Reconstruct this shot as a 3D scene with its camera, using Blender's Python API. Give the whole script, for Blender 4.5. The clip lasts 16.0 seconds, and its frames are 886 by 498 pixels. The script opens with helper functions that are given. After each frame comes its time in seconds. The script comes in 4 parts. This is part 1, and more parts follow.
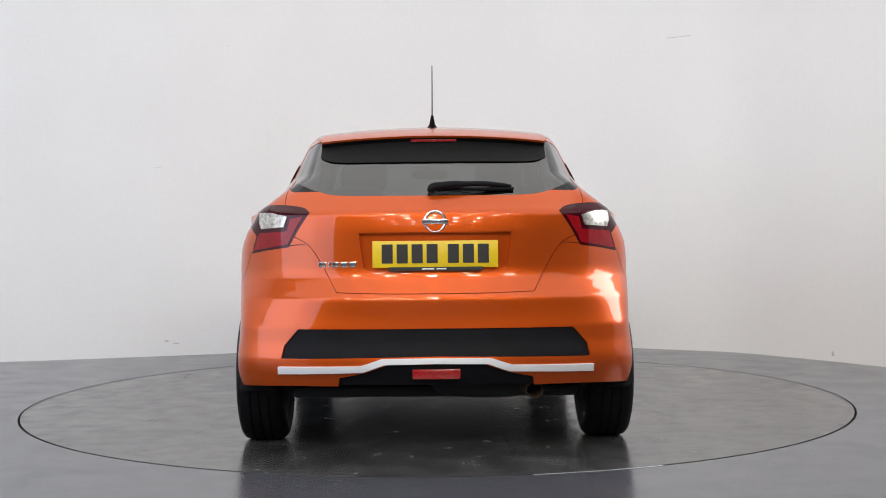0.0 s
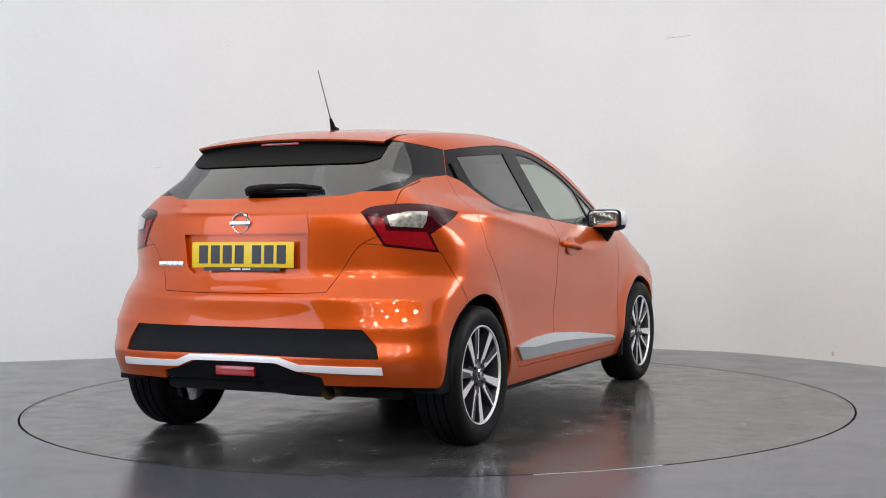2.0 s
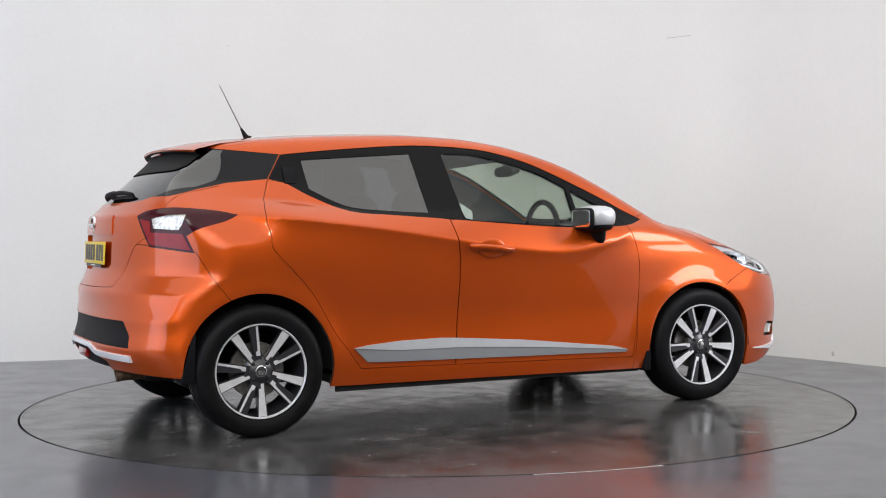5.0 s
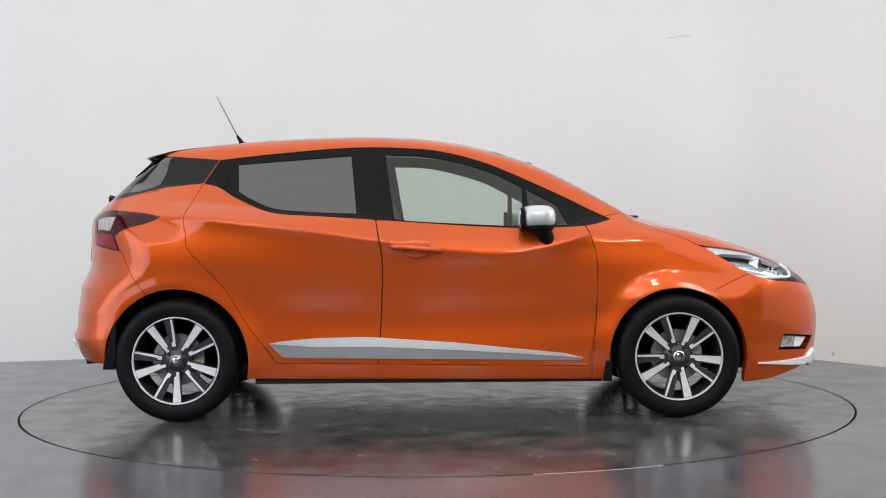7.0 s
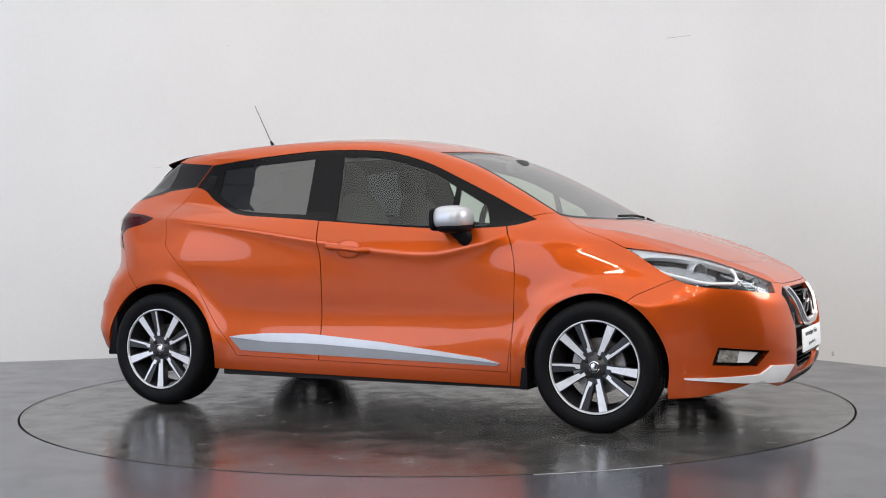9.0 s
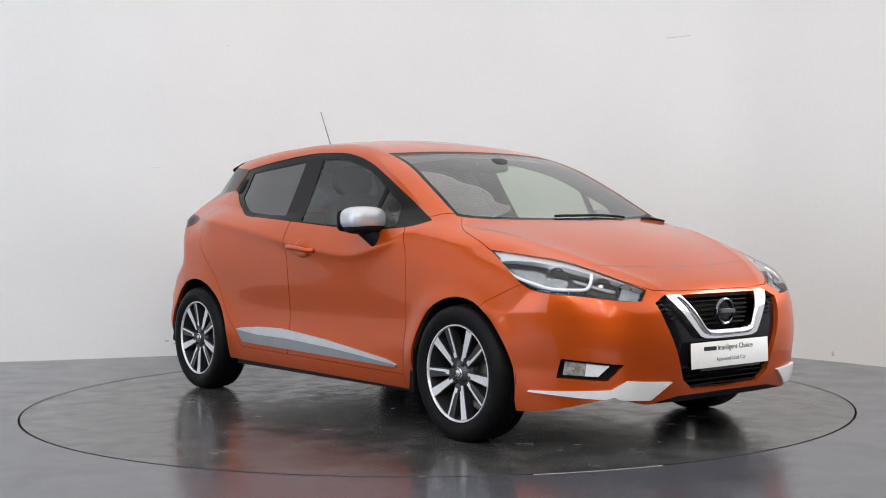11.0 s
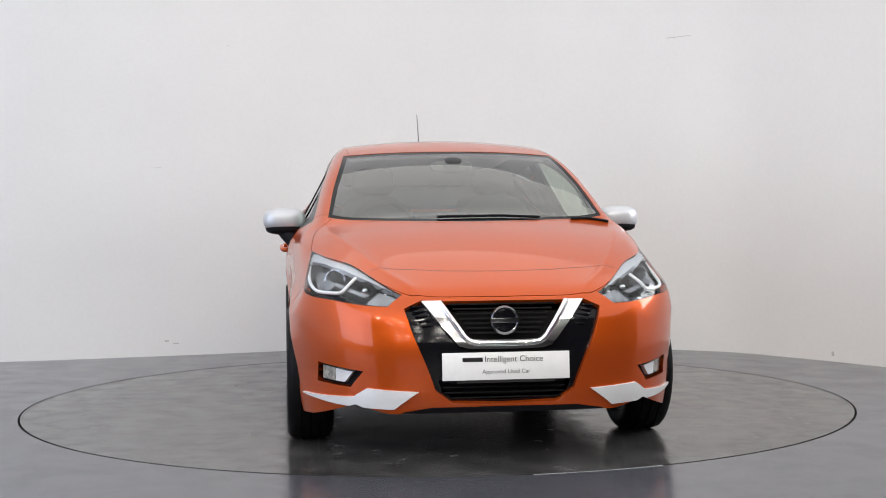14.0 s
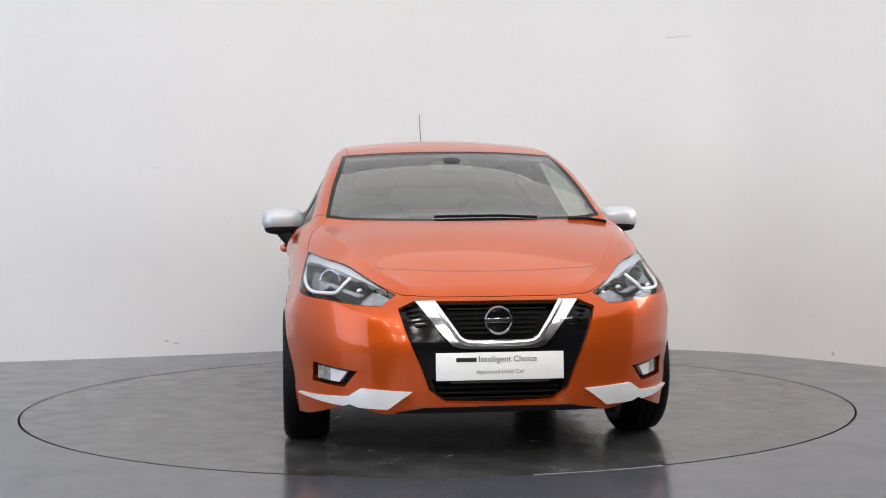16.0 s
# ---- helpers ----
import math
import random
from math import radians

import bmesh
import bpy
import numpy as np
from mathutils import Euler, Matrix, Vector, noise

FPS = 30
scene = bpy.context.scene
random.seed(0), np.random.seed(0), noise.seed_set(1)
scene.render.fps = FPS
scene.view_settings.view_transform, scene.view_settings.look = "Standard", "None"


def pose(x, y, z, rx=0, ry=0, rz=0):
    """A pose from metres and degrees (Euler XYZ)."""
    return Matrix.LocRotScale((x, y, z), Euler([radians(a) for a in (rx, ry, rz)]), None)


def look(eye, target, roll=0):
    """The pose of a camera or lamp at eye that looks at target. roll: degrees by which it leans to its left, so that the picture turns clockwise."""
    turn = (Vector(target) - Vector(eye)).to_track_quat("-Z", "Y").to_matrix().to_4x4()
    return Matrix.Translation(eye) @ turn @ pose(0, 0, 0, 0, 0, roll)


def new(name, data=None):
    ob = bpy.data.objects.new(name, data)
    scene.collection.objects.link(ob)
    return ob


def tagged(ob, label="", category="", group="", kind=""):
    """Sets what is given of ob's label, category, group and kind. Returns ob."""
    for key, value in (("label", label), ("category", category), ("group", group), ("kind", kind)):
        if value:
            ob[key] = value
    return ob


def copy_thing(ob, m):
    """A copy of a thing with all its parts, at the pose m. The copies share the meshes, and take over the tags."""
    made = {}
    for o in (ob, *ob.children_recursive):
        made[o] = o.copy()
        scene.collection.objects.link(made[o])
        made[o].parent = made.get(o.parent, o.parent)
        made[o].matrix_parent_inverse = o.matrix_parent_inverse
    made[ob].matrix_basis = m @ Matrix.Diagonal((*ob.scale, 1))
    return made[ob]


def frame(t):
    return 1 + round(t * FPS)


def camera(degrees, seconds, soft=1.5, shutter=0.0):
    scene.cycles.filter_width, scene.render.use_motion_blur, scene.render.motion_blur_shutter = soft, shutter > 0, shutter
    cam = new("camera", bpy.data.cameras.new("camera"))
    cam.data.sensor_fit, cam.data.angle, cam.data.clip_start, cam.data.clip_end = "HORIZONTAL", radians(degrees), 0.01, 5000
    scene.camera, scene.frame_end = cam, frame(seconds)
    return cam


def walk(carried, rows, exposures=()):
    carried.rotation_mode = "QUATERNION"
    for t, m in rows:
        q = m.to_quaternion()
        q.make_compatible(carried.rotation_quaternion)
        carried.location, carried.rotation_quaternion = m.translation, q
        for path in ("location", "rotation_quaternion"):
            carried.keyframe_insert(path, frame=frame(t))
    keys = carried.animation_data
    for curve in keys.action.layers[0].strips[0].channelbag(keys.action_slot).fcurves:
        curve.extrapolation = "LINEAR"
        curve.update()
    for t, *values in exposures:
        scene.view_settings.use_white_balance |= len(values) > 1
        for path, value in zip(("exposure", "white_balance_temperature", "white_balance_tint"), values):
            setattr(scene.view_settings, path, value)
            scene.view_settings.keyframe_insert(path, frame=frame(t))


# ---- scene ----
EYE = Vector((0.0, -7.023, 0.961))
YAW, PITCH = radians(-0.304), radians(-0.974)
AHEAD = Vector((-math.sin(YAW) * math.cos(PITCH), math.cos(YAW) * math.cos(PITCH), math.sin(PITCH)))
cam = camera(39.3, 16.0, 1.0)
walk(cam, [(0.0, look(EYE, EYE + AHEAD, -0.521)), (16.0, look(EYE, EYE + AHEAD, -0.521))])

# the turn of the table, in degrees, with the car's nose along +x at 0
TURN = [(0.0, 90.7), (0.5, 84.4), (1.0, 77.69), (1.5, 71.41), (2.0, 64.65), (2.5, 58.34), (3.0, 51.72), (3.5, 45.51), (4.0, 38.87),
        (4.5, 32.4), (5.0, 25.85), (5.5, 19.35), (6.0, 12.85), (6.5, 6.31), (7.0, -0.4), (7.5, -6.69), (8.0, -13.29), (8.5, -19.49),
        (9.0, -26.05), (9.5, -32.55), (10.0, -39.1), (10.5, -45.6), (11.0, -52.15), (11.5, -58.3), (12.0, -64.93), (12.5, -71.06),
        (13.0, -76.78), (13.5, -80.63), (14.0, -83.04), (14.5, -83.74), (15.0, -83.74), (16.0, -83.74)]
OFFSET = 0.028  # the car stands this far to its left of the table's axis

# ---- world and light ----
world = bpy.data.worlds.new("studio_air")
scene.world = world
world.use_nodes = True
world.node_tree.nodes["Background"].inputs["Color"].default_value = (0.82, 0.88, 1.0, 1)
world.node_tree.nodes["Background"].inputs["Strength"].default_value = 0.10


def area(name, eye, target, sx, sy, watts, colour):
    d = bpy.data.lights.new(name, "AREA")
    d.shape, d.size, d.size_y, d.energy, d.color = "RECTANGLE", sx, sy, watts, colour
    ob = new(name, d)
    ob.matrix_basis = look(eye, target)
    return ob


# unseen broad area light standing in for the ceiling lights
area("ceiling_standin", (1.5, -2.0, 5.12), (1.5, -1.99, 0), 13.0, 11.0, 515, (1.0, 0.985, 0.95))
# added cool fill light before the unbroken left wall, for its bluish cast
area("cool_left_fill", (-5.2, -4.6, 2.4), (-0.6, 0.6, 1.1), 4.6, 3.8, 150, (0.68, 0.78, 1.0))
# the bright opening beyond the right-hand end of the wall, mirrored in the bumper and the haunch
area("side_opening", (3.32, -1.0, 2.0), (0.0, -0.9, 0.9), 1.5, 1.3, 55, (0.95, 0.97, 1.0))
scene.view_settings.exposure = 0.03

# ---- materials ----
def material(name, base, rough=0.5, metal=0.0, vary=0.0, scale=8.0, bump=0.0, bump_scale=60.0, coat=0.0, rough_vary=0.0, spec=0.5, stretch=(1, 1, 1), glow=0.0):
    """Principled surface whose colour, gloss and relief vary at two scales."""
    m = bpy.data.materials.new(name)
    m.use_nodes = True
    nt = m.node_tree
    b = nt.nodes["Principled BSDF"]
    b.inputs["Base Color"].default_value = (*base, 1)
    b.inputs["Roughness"].default_value = rough
    b.inputs["Metallic"].default_value = metal
    b.inputs["Specular IOR Level"].default_value = spec
    b.inputs["Coat Weight"].default_value = coat
    b.inputs["Coat Roughness"].default_value = 0.03
    if glow:
        b.inputs["Emission Color"].default_value = (*base, 1)
        b.inputs["Emission Strength"].default_value = glow
    if vary or bump or rough_vary:
        co = nt.nodes.new("ShaderNodeTexCoord")
        mp = nt.nodes.new("ShaderNodeMapping")
        mp.inputs["Scale"].default_value = stretch
        nt.links.new(co.outputs["Object"], mp.inputs["Vector"])
        big = nt.nodes.new("ShaderNodeTexNoise")
        big.inputs["Scale"].default_value, big.inputs["Detail"].default_value = scale, 6
        fine = nt.nodes.new("ShaderNodeTexNoise")
        fine.inputs["Scale"].default_value, fine.inputs["Detail"].default_value = bump_scale, 4
        for n in (big, fine):
            nt.links.new(mp.outputs["Vector"], n.inputs["Vector"])
        both = nt.nodes.new("ShaderNodeMix")
        both.data_type = "FLOAT"
        both.inputs["Factor"].default_value = 0.35
        nt.links.new(big.outputs["Fac"], both.inputs["A"])
        nt.links.new(fine.outputs["Fac"], both.inputs["B"])
        if vary:
            ramp = nt.nodes.new("ShaderNodeValToRGB")
            ramp.color_ramp.elements[0].position, ramp.color_ramp.elements[1].position = 0.35, 0.65
            ramp.color_ramp.elements[0].color = (*[c * (1 - vary) for c in base], 1)
            ramp.color_ramp.elements[1].color = (*[min(1, c * (1 + vary)) for c in base], 1)
            nt.links.new(both.outputs["Result"], ramp.inputs["Fac"])
            nt.links.new(ramp.outputs["Color"], b.inputs["Base Color"])
        if rough_vary:
            mr = nt.nodes.new("ShaderNodeMapRange")
            mr.inputs["From Min"].default_value, mr.inputs["From Max"].default_value = 0.3, 0.7
            mr.inputs["To Min"].default_value, mr.inputs["To Max"].default_value = max(0, rough - rough_vary), rough + rough_vary
            nt.links.new(big.outputs["Fac"], mr.inputs["Value"])
            nt.links.new(mr.outputs["Result"], b.inputs["Roughness"])
        if bump:
            bp = nt.nodes.new("ShaderNodeBump")
            bp.inputs["Strength"].default_value, bp.inputs["Distance"].default_value = bump, 0.002
            nt.links.new(fine.outputs["Fac"], bp.inputs["Height"])
            nt.links.new(bp.outputs["Normal"], b.inputs["Normal"])
    return m


def glass(name, tint, rough=0.0, ior=0.06, power=4.0):
    """Thin pane: tinted clear glass with a mirror sheen that grows towards grazing."""
    m = bpy.data.materials.new(name)
    m.use_nodes = True
    nt = m.node_tree
    for n in list(nt.nodes):
        if n.type != "OUTPUT_MATERIAL":
            nt.nodes.remove(n)
    clear = nt.nodes.new("ShaderNodeBsdfTransparent")
    clear.inputs["Color"].default_value = (*tint, 1)
    sheen = nt.nodes.new("ShaderNodeBsdfGlossy")
    sheen.inputs["Roughness"].default_value = rough
    lw = nt.nodes.new("ShaderNodeLayerWeight")
    lw.inputs["Blend"].default_value = 0.5
    steep = nt.nodes.new("ShaderNodeMath")
    steep.operation, steep.inputs[1].default_value = "POWER", power
    fr = nt.nodes.new("ShaderNodeMath")
    fr.operation, fr.inputs[1].default_value, fr.inputs[2].default_value = "MULTIPLY_ADD", 0.9, ior
    nt.links.new(lw.outputs["Facing"], steep.inputs[0])
    nt.links.new(steep.outputs[0], fr.inputs[0])
    mix = nt.nodes.new("ShaderNodeMixShader")
    nt.links.new(fr.outputs[0], mix.inputs["Fac"])
    nt.links.new(clear.outputs["BSDF"], mix.inputs[1])
    nt.links.new(sheen.outputs["BSDF"], mix.inputs[2])
    nt.links.new(mix.outputs["Shader"], nt.nodes["Material Output"].inputs["Surface"])
    return m


PAINT = material("orange_metallic_paint", (0.53, 0.076, 0.005), 0.36, 0.52, 0.04, 3.0, 0.05, 900.0, coat=0.8, spec=0.12)
BLACK_GLOSS = material("piano_black", (0.005, 0.005, 0.007), 0.10, 0, spec=0.25)
BLACK_FILM = material("black_pillar_film", (0.005, 0.005, 0.006), 0.22, 0, 0.1, 20, spec=0.13)
BLACK_PLASTIC = material("black_grained_plastic", (0.007, 0.007, 0.009), 0.5, 0, 0.15, 12, 0.35, 700, spec=0.10)
INNER = material("dark_inner_trim", (0.05, 0.05, 0.052), 0.7, 0, 0.2, 12)
CLEAR = material("clear_lamp_window", (0.50, 0.48, 0.44), 0.10, 0.55, 0.45, 45, 0.5, 90, coat=0.8)
MATT = material("matt_black_mesh", (0.006, 0.006, 0.006), 0.7, 0, 0.2, 30, spec=0.2)
DARK = material("dark_underbody", (0.008, 0.008, 0.009), 0.8, 0, 0.3, 6)
RUBBER = material("tyre_rubber", (0.005, 0.005, 0.006), 0.5, 0, 0.25, 14, 0.25, 300, rough_vary=0.1, spec=0.12)
ALLOY = material("machined_alloy", (0.80, 0.81, 0.84), 0.38, 0.55, 0.06, 30, rough_vary=0.06)
ALLOY_DARK = material("dark_painted_alloy", (0.03, 0.03, 0.036), 0.35, 0.3, 0.1, 20, coat=0.4)
CHROME = material("chrome", (0.82, 0.82, 0.84), 0.10, 1.0)
DARK_CHROME = material("dark_chrome", (0.20, 0.20, 0.21), 0.15, 1.0)
SILVER = material("satin_silver_paint", (0.58, 0.60, 0.64), 0.38, 0.45, 0.04, 10, coat=0.2)
WHITE_PAINT = material("bright_silver_trim", (0.84, 0.85, 0.88), 0.25, 0.2, 0.03, 10, coat=0.4)
GREY_TRIM = material("grey_trim", (0.26, 0.27, 0.29), 0.4, 0.3, 0.05, 10)
SCREEN = glass("clear_screen_glass", (0.74, 0.82, 0.70), 0.0, 0.07, 2.8)
SIDE_GLASS = glass("green_side_glass", (0.74, 0.82, 0.76))
PRIVACY = glass("privacy_glass", (0.055, 0.060, 0.072), 0.0, 0.15)
LENS = glass("lamp_lens", (0.93, 0.95, 0.97), 0.0, 0.035, 5.0)
RED_LENS = material("red_lamp_lens", (0.24, 0.004, 0.008), 0.06, 0, 0.1, 40, spec=0.35)
DARK_RED = material("dark_red_lamp_lens", (0.040, 0.002, 0.005), 0.06, 0, 0.1, 40, spec=0.3)
REFLECTOR = material("bright_reflector", (0.85, 0.86, 0.88), 0.12, 1.0, 0.1, 120, 0.8, 160)
SMOKE = material("lamp_housing", (0.030, 0.031, 0.034), 0.25, 0.6, 0.25, 30)
GREY_REFLECTOR = material("grey_lamp_reflector", (0.30, 0.31, 0.33), 0.22, 0.85, 0.45, 70, 0.8, 110)
FABRIC = material("grey_seat_cloth", (0.035, 0.036, 0.04), 0.9, 0, 0.2, 25, 0.15, 600)
HEADLINING = material("pale_headlining", (0.58, 0.58, 0.55), 0.9, 0, 0.05, 20)
YELLOW = material("yellow_plate", (0.74, 0.52, 0.010), 0.35, 0, 0.03, 30)
WHITE_PLATE = material("white_plate", (0.88, 0.88, 0.89), 0.35, 0, 0.02, 30)
INK = material("black_ink", (0.012, 0.012, 0.013), 0.4)
INK_GREY = material("grey_ink", (0.12, 0.12, 0.13), 0.4)
AMBER = material("amber_bulb", (0.75, 0.32, 0.08), 0.25)
RED_GLOSS = material("red_reflector", (0.30, 0.006, 0.008), 0.15, 0, 0.25, 90, coat=1.0)
RUST = material("exhaust_steel", (0.18, 0.12, 0.08), 0.5, 0.8, 0.5, 30, 0.5, 200)
DISC = material("brake_steel", (0.32, 0.31, 0.30), 0.35, 0.9, 0.3, 40)
WALL_WHITE = material("white_painted_wall", (0.84, 0.84, 0.835), 0.6, 0, 0.025, 0.9, 0.12, 40, spec=0.25)
SCUFF = material("grey_scuff", (0.60, 0.59, 0.57), 0.8, 0, 0.2, 40)
DARK_HALL = material("grey_hall_wall", (0.09, 0.09, 0.093), 0.8, 0, 0.1, 1.5)
CEILING = material("white_ceiling_paint", (0.35, 0.35, 0.355), 0.8, 0, 0.06, 1.5)
LAMP_GLOW = material("lit_diffuser", (1.0, 0.95, 0.86), 0.5, glow=95.0)


def floor_paint(name, base, scuff, grain=1.0, dull=0.055):
    """Grey floor paint: broad stains, streaky scuffs and an uneven gloss."""
    m = bpy.data.materials.new(name)
    m.use_nodes = True
    nt = m.node_tree
    b = nt.nodes["Principled BSDF"]
    co = nt.nodes.new("ShaderNodeTexCoord")
    mp = nt.nodes.new("ShaderNodeMapping")
    mp.inputs["Scale"].default_value = (1.0, 1.0, 1.0)
    nt.links.new(co.outputs["Object"], mp.inputs["Vector"])
    facs = []
    for s, d in ((1.1 * grain, 8), (4.2 * grain, 10), (55.0, 6)):
        n = nt.nodes.new("ShaderNodeTexNoise")
        n.inputs["Scale"].default_value, n.inputs["Detail"].default_value, n.inputs["Roughness"].default_value = s, d, 0.65
        nt.links.new(mp.outputs["Vector"], n.inputs["Vector"])
        facs.append(n.outputs["Fac"])
    r1 = nt.nodes.new("ShaderNodeValToRGB")
    r1.color_ramp.elements[0].position, r1.color_ramp.elements[1].position = 0.38, 0.62
    r1.color_ramp.elements[0].color = (*[c * (1 - scuff) for c in base], 1)
    r1.color_ramp.elements[1].color = (*base, 1)
    nt.links.new(facs[0], r1.inputs["Fac"])
    r2 = nt.nodes.new("ShaderNodeValToRGB")
    r2.color_ramp.elements[0].position, r2.color_ramp.elements[1].position = 0.42, 0.62
    r2.color_ramp.elements[0].color = (1 - 0.8 * scuff, 1 - 0.8 * scuff, 1 - 0.8 * scuff, 1)
    r2.color_ramp.elements[1].color = (1.0, 1.0, 1.0, 1)
    nt.links.new(facs[1], r2.inputs["Fac"])
    mul = nt.nodes.new("ShaderNodeMix")
    mul.data_type, mul.blend_type = "RGBA", "MULTIPLY"
    mul.inputs["Factor"].default_value = 1.0
    nt.links.new(r1.outputs["Color"], mul.inputs["A"])
    nt.links.new(r2.outputs["Color"], mul.inputs["B"])
    nt.links.new(mul.outputs["Result"], b.inputs["Base Color"])
    mr = nt.nodes.new("ShaderNodeMapRange")
    mr.inputs["From Min"].default_value, mr.inputs["From Max"].default_value = 0.3, 0.7
    mr.inputs["To Min"].default_value, mr.inputs["To Max"].default_value = 0.205 - dull, 0.205 + dull
    nt.links.new(facs[1], mr.inputs["Value"])
    nt.links.new(mr.outputs["Result"], b.inputs["Roughness"])
    b.inputs["Specular IOR Level"].default_value = 0.5
    # worn diamond tread under the paint
    waves = []
    for turn in (32, -32):
        mp2 = nt.nodes.new("ShaderNodeMapping")
        mp2.inputs["Rotation"].default_value = (0, 0, radians(turn))
        nt.links.new(co.outputs["Object"], mp2.inputs["Vector"])
        wv = nt.nodes.new("ShaderNodeTexWave")
        wv.inputs["Scale"].default_value, wv.inputs["Distortion"].default_value = 9.0, 0.15
        nt.links.new(mp2.outputs["Vector"], wv.inputs["Vector"])
        waves.append(wv.outputs["Fac"])
    tread = nt.nodes.new("ShaderNodeMath")
    tread.operation = "MULTIPLY"
    nt.links.new(waves[0], tread.inputs[0])
    nt.links.new(waves[1], tread.inputs[1])
    high = nt.nodes.new("ShaderNodeMath")
    high.operation, high.inputs[1].default_value = "MULTIPLY_ADD", 0.5
    nt.links.new(facs[2], high.inputs[0])
    nt.links.new(tread.outputs[0], high.inputs[2])
    bp = nt.nodes.new("ShaderNodeBump")
    bp.inputs["Strength"].default_value, bp.inputs["Distance"].default_value = 0.05, 0.002
    nt.links.new(high.outputs[0], bp.inputs["Height"])
    nt.links.new(bp.outputs["Normal"], b.inputs["Normal"])
    return m


FLOOR = floor_paint("grey_floor_paint", (0.074, 0.077, 0.091), 0.06)
TABLE = floor_paint("scuffed_grey_table_paint", (0.092, 0.091, 0.091), 0.45, 1.4, 0.09)

# ---- building helpers ----
def mesh_of(name, verts, faces, mat, smooth=False):
    me = bpy.data.meshes.new(name)
    me.from_pydata([tuple(v) for v in verts], [], [tuple(f) for f in faces])
    me.materials.append(mat)
    if smooth:
        me.shade_smooth()
    me.update()
    return me


def part(name, bm, mat, parent=None, label="", smooth=True):
    """Links a bmesh as one mesh object under a thing or a part."""
    me = bpy.data.meshes.new(name)
    bm.to_mesh(me)
    bm.free()
    me.materials.append(mat)
    if smooth:
        me.shade_smooth()
        me.set_sharp_from_angle(angle=radians(38))
    ob = new(name, me)
    ob.parent = parent
    return tagged(ob, label)


def box_bm(size, at=(0, 0, 0), bevel=0.0, turn=None, segments=2):
    bm = bmesh.new()
    bmesh.ops.create_cube(bm, size=1)
    bmesh.ops.scale(bm, vec=size, verts=bm.verts)
    if bevel:
        bmesh.ops.bevel(bm, geom=bm.edges[:], offset=bevel, segments=segments, affect="EDGES", profile=0.5)
    if turn:
        bmesh.ops.transform(bm, matrix=turn, verts=bm.verts)
    bmesh.ops.translate(bm, vec=at, verts=bm.verts)
    return bm


def spline(points, n=6, closed=False):
    """Catmull-Rom through the points; a point with a trailing 1 stays a corner."""
    dim = min(len(p) for p in points)
    pts = [np.array(p[:dim], float) for p in points]
    sharp = [len(p) > dim and p[dim] == 1 for p in points]
    out, k = [], len(pts)
    for i in range(k if closed else k - 1):
        b, c = pts[i], pts[(i + 1) % k]
        a = pts[(i - 1) % k] if closed or i > 0 else 2 * b - c
        d = pts[(i + 2) % k] if closed or i + 2 < k else 2 * c - b
        tb = (c - b) if sharp[i] else (c - a) / 2
        tc = (c - b) if sharp[(i + 1) % k] else (d - b) / 2
        if sharp[i] and sharp[(i + 1) % k]:
            out.append(b)
            continue
        for s in np.arange(n) / n:
            h = (2 * s**3 - 3 * s**2 + 1, s**3 - 2 * s**2 + s, -2 * s**3 + 3 * s**2, s**3 - s**2)
            out.append(h[0] * b + h[1] * tb + h[2] * c + h[3] * tc)
    if not closed:
        out.append(pts[-1])
    return out


def tube_bm(path, radius, sides=10, caps=True):
    """A round bar along 3D points; radius may be one number or one a point."""
    bm = bmesh.new()
    path = [Vector(p) for p in path]
    radii = radius if hasattr(radius, "__len__") else [radius] * len(path)
    rings = []
    up = Vector((0, 0, 1))
    for i, p in enumerate(path):
        d = (path[min(i + 1, len(path) - 1)] - path[max(i - 1, 0)]).normalized()
        side = d.cross(up)
        side = side.normalized() if side.length > 1e-3 else Vector((1, 0, 0))
        other = side.cross(d)
        rings.append([bm.verts.new(p + radii[i] * (math.cos(a) * side + math.sin(a) * other)) for a in (2 * math.pi * k / sides for k in range(sides))])
    for a, b in zip(rings, rings[1:]):
        for k in range(sides):
            bm.faces.new((a[k], a[(k + 1) % sides], b[(k + 1) % sides], b[k]))
    if caps:
        bm.faces.new(rings[0][::-1])
        bm.faces.new(rings[-1])
    bmesh.ops.recalc_face_normals(bm, faces=bm.faces)
    return bm


def lathe_bm(profile, steps=64, axis="Y"):
    """Turns (radius, offset) points about the axis."""
    bm = bmesh.new()
    rings = []
    for k in range(steps):
        a = 2 * math.pi * k / steps
        c, s = math.cos(a), math.sin(a)
        rings.append([bm.verts.new((r * c, o, r * s) if axis == "Y" else (r * c, r * s, o)) for r, o in profile])
    for k in range(steps):
        a, b = rings[k], rings[(k + 1) % steps]
        for i in range(len(profile) - 1):
            bm.faces.new((a[i], b[i], b[i + 1], a[i + 1]))
    bmesh.ops.recalc_face_normals(bm, faces=bm.faces)
    return bm


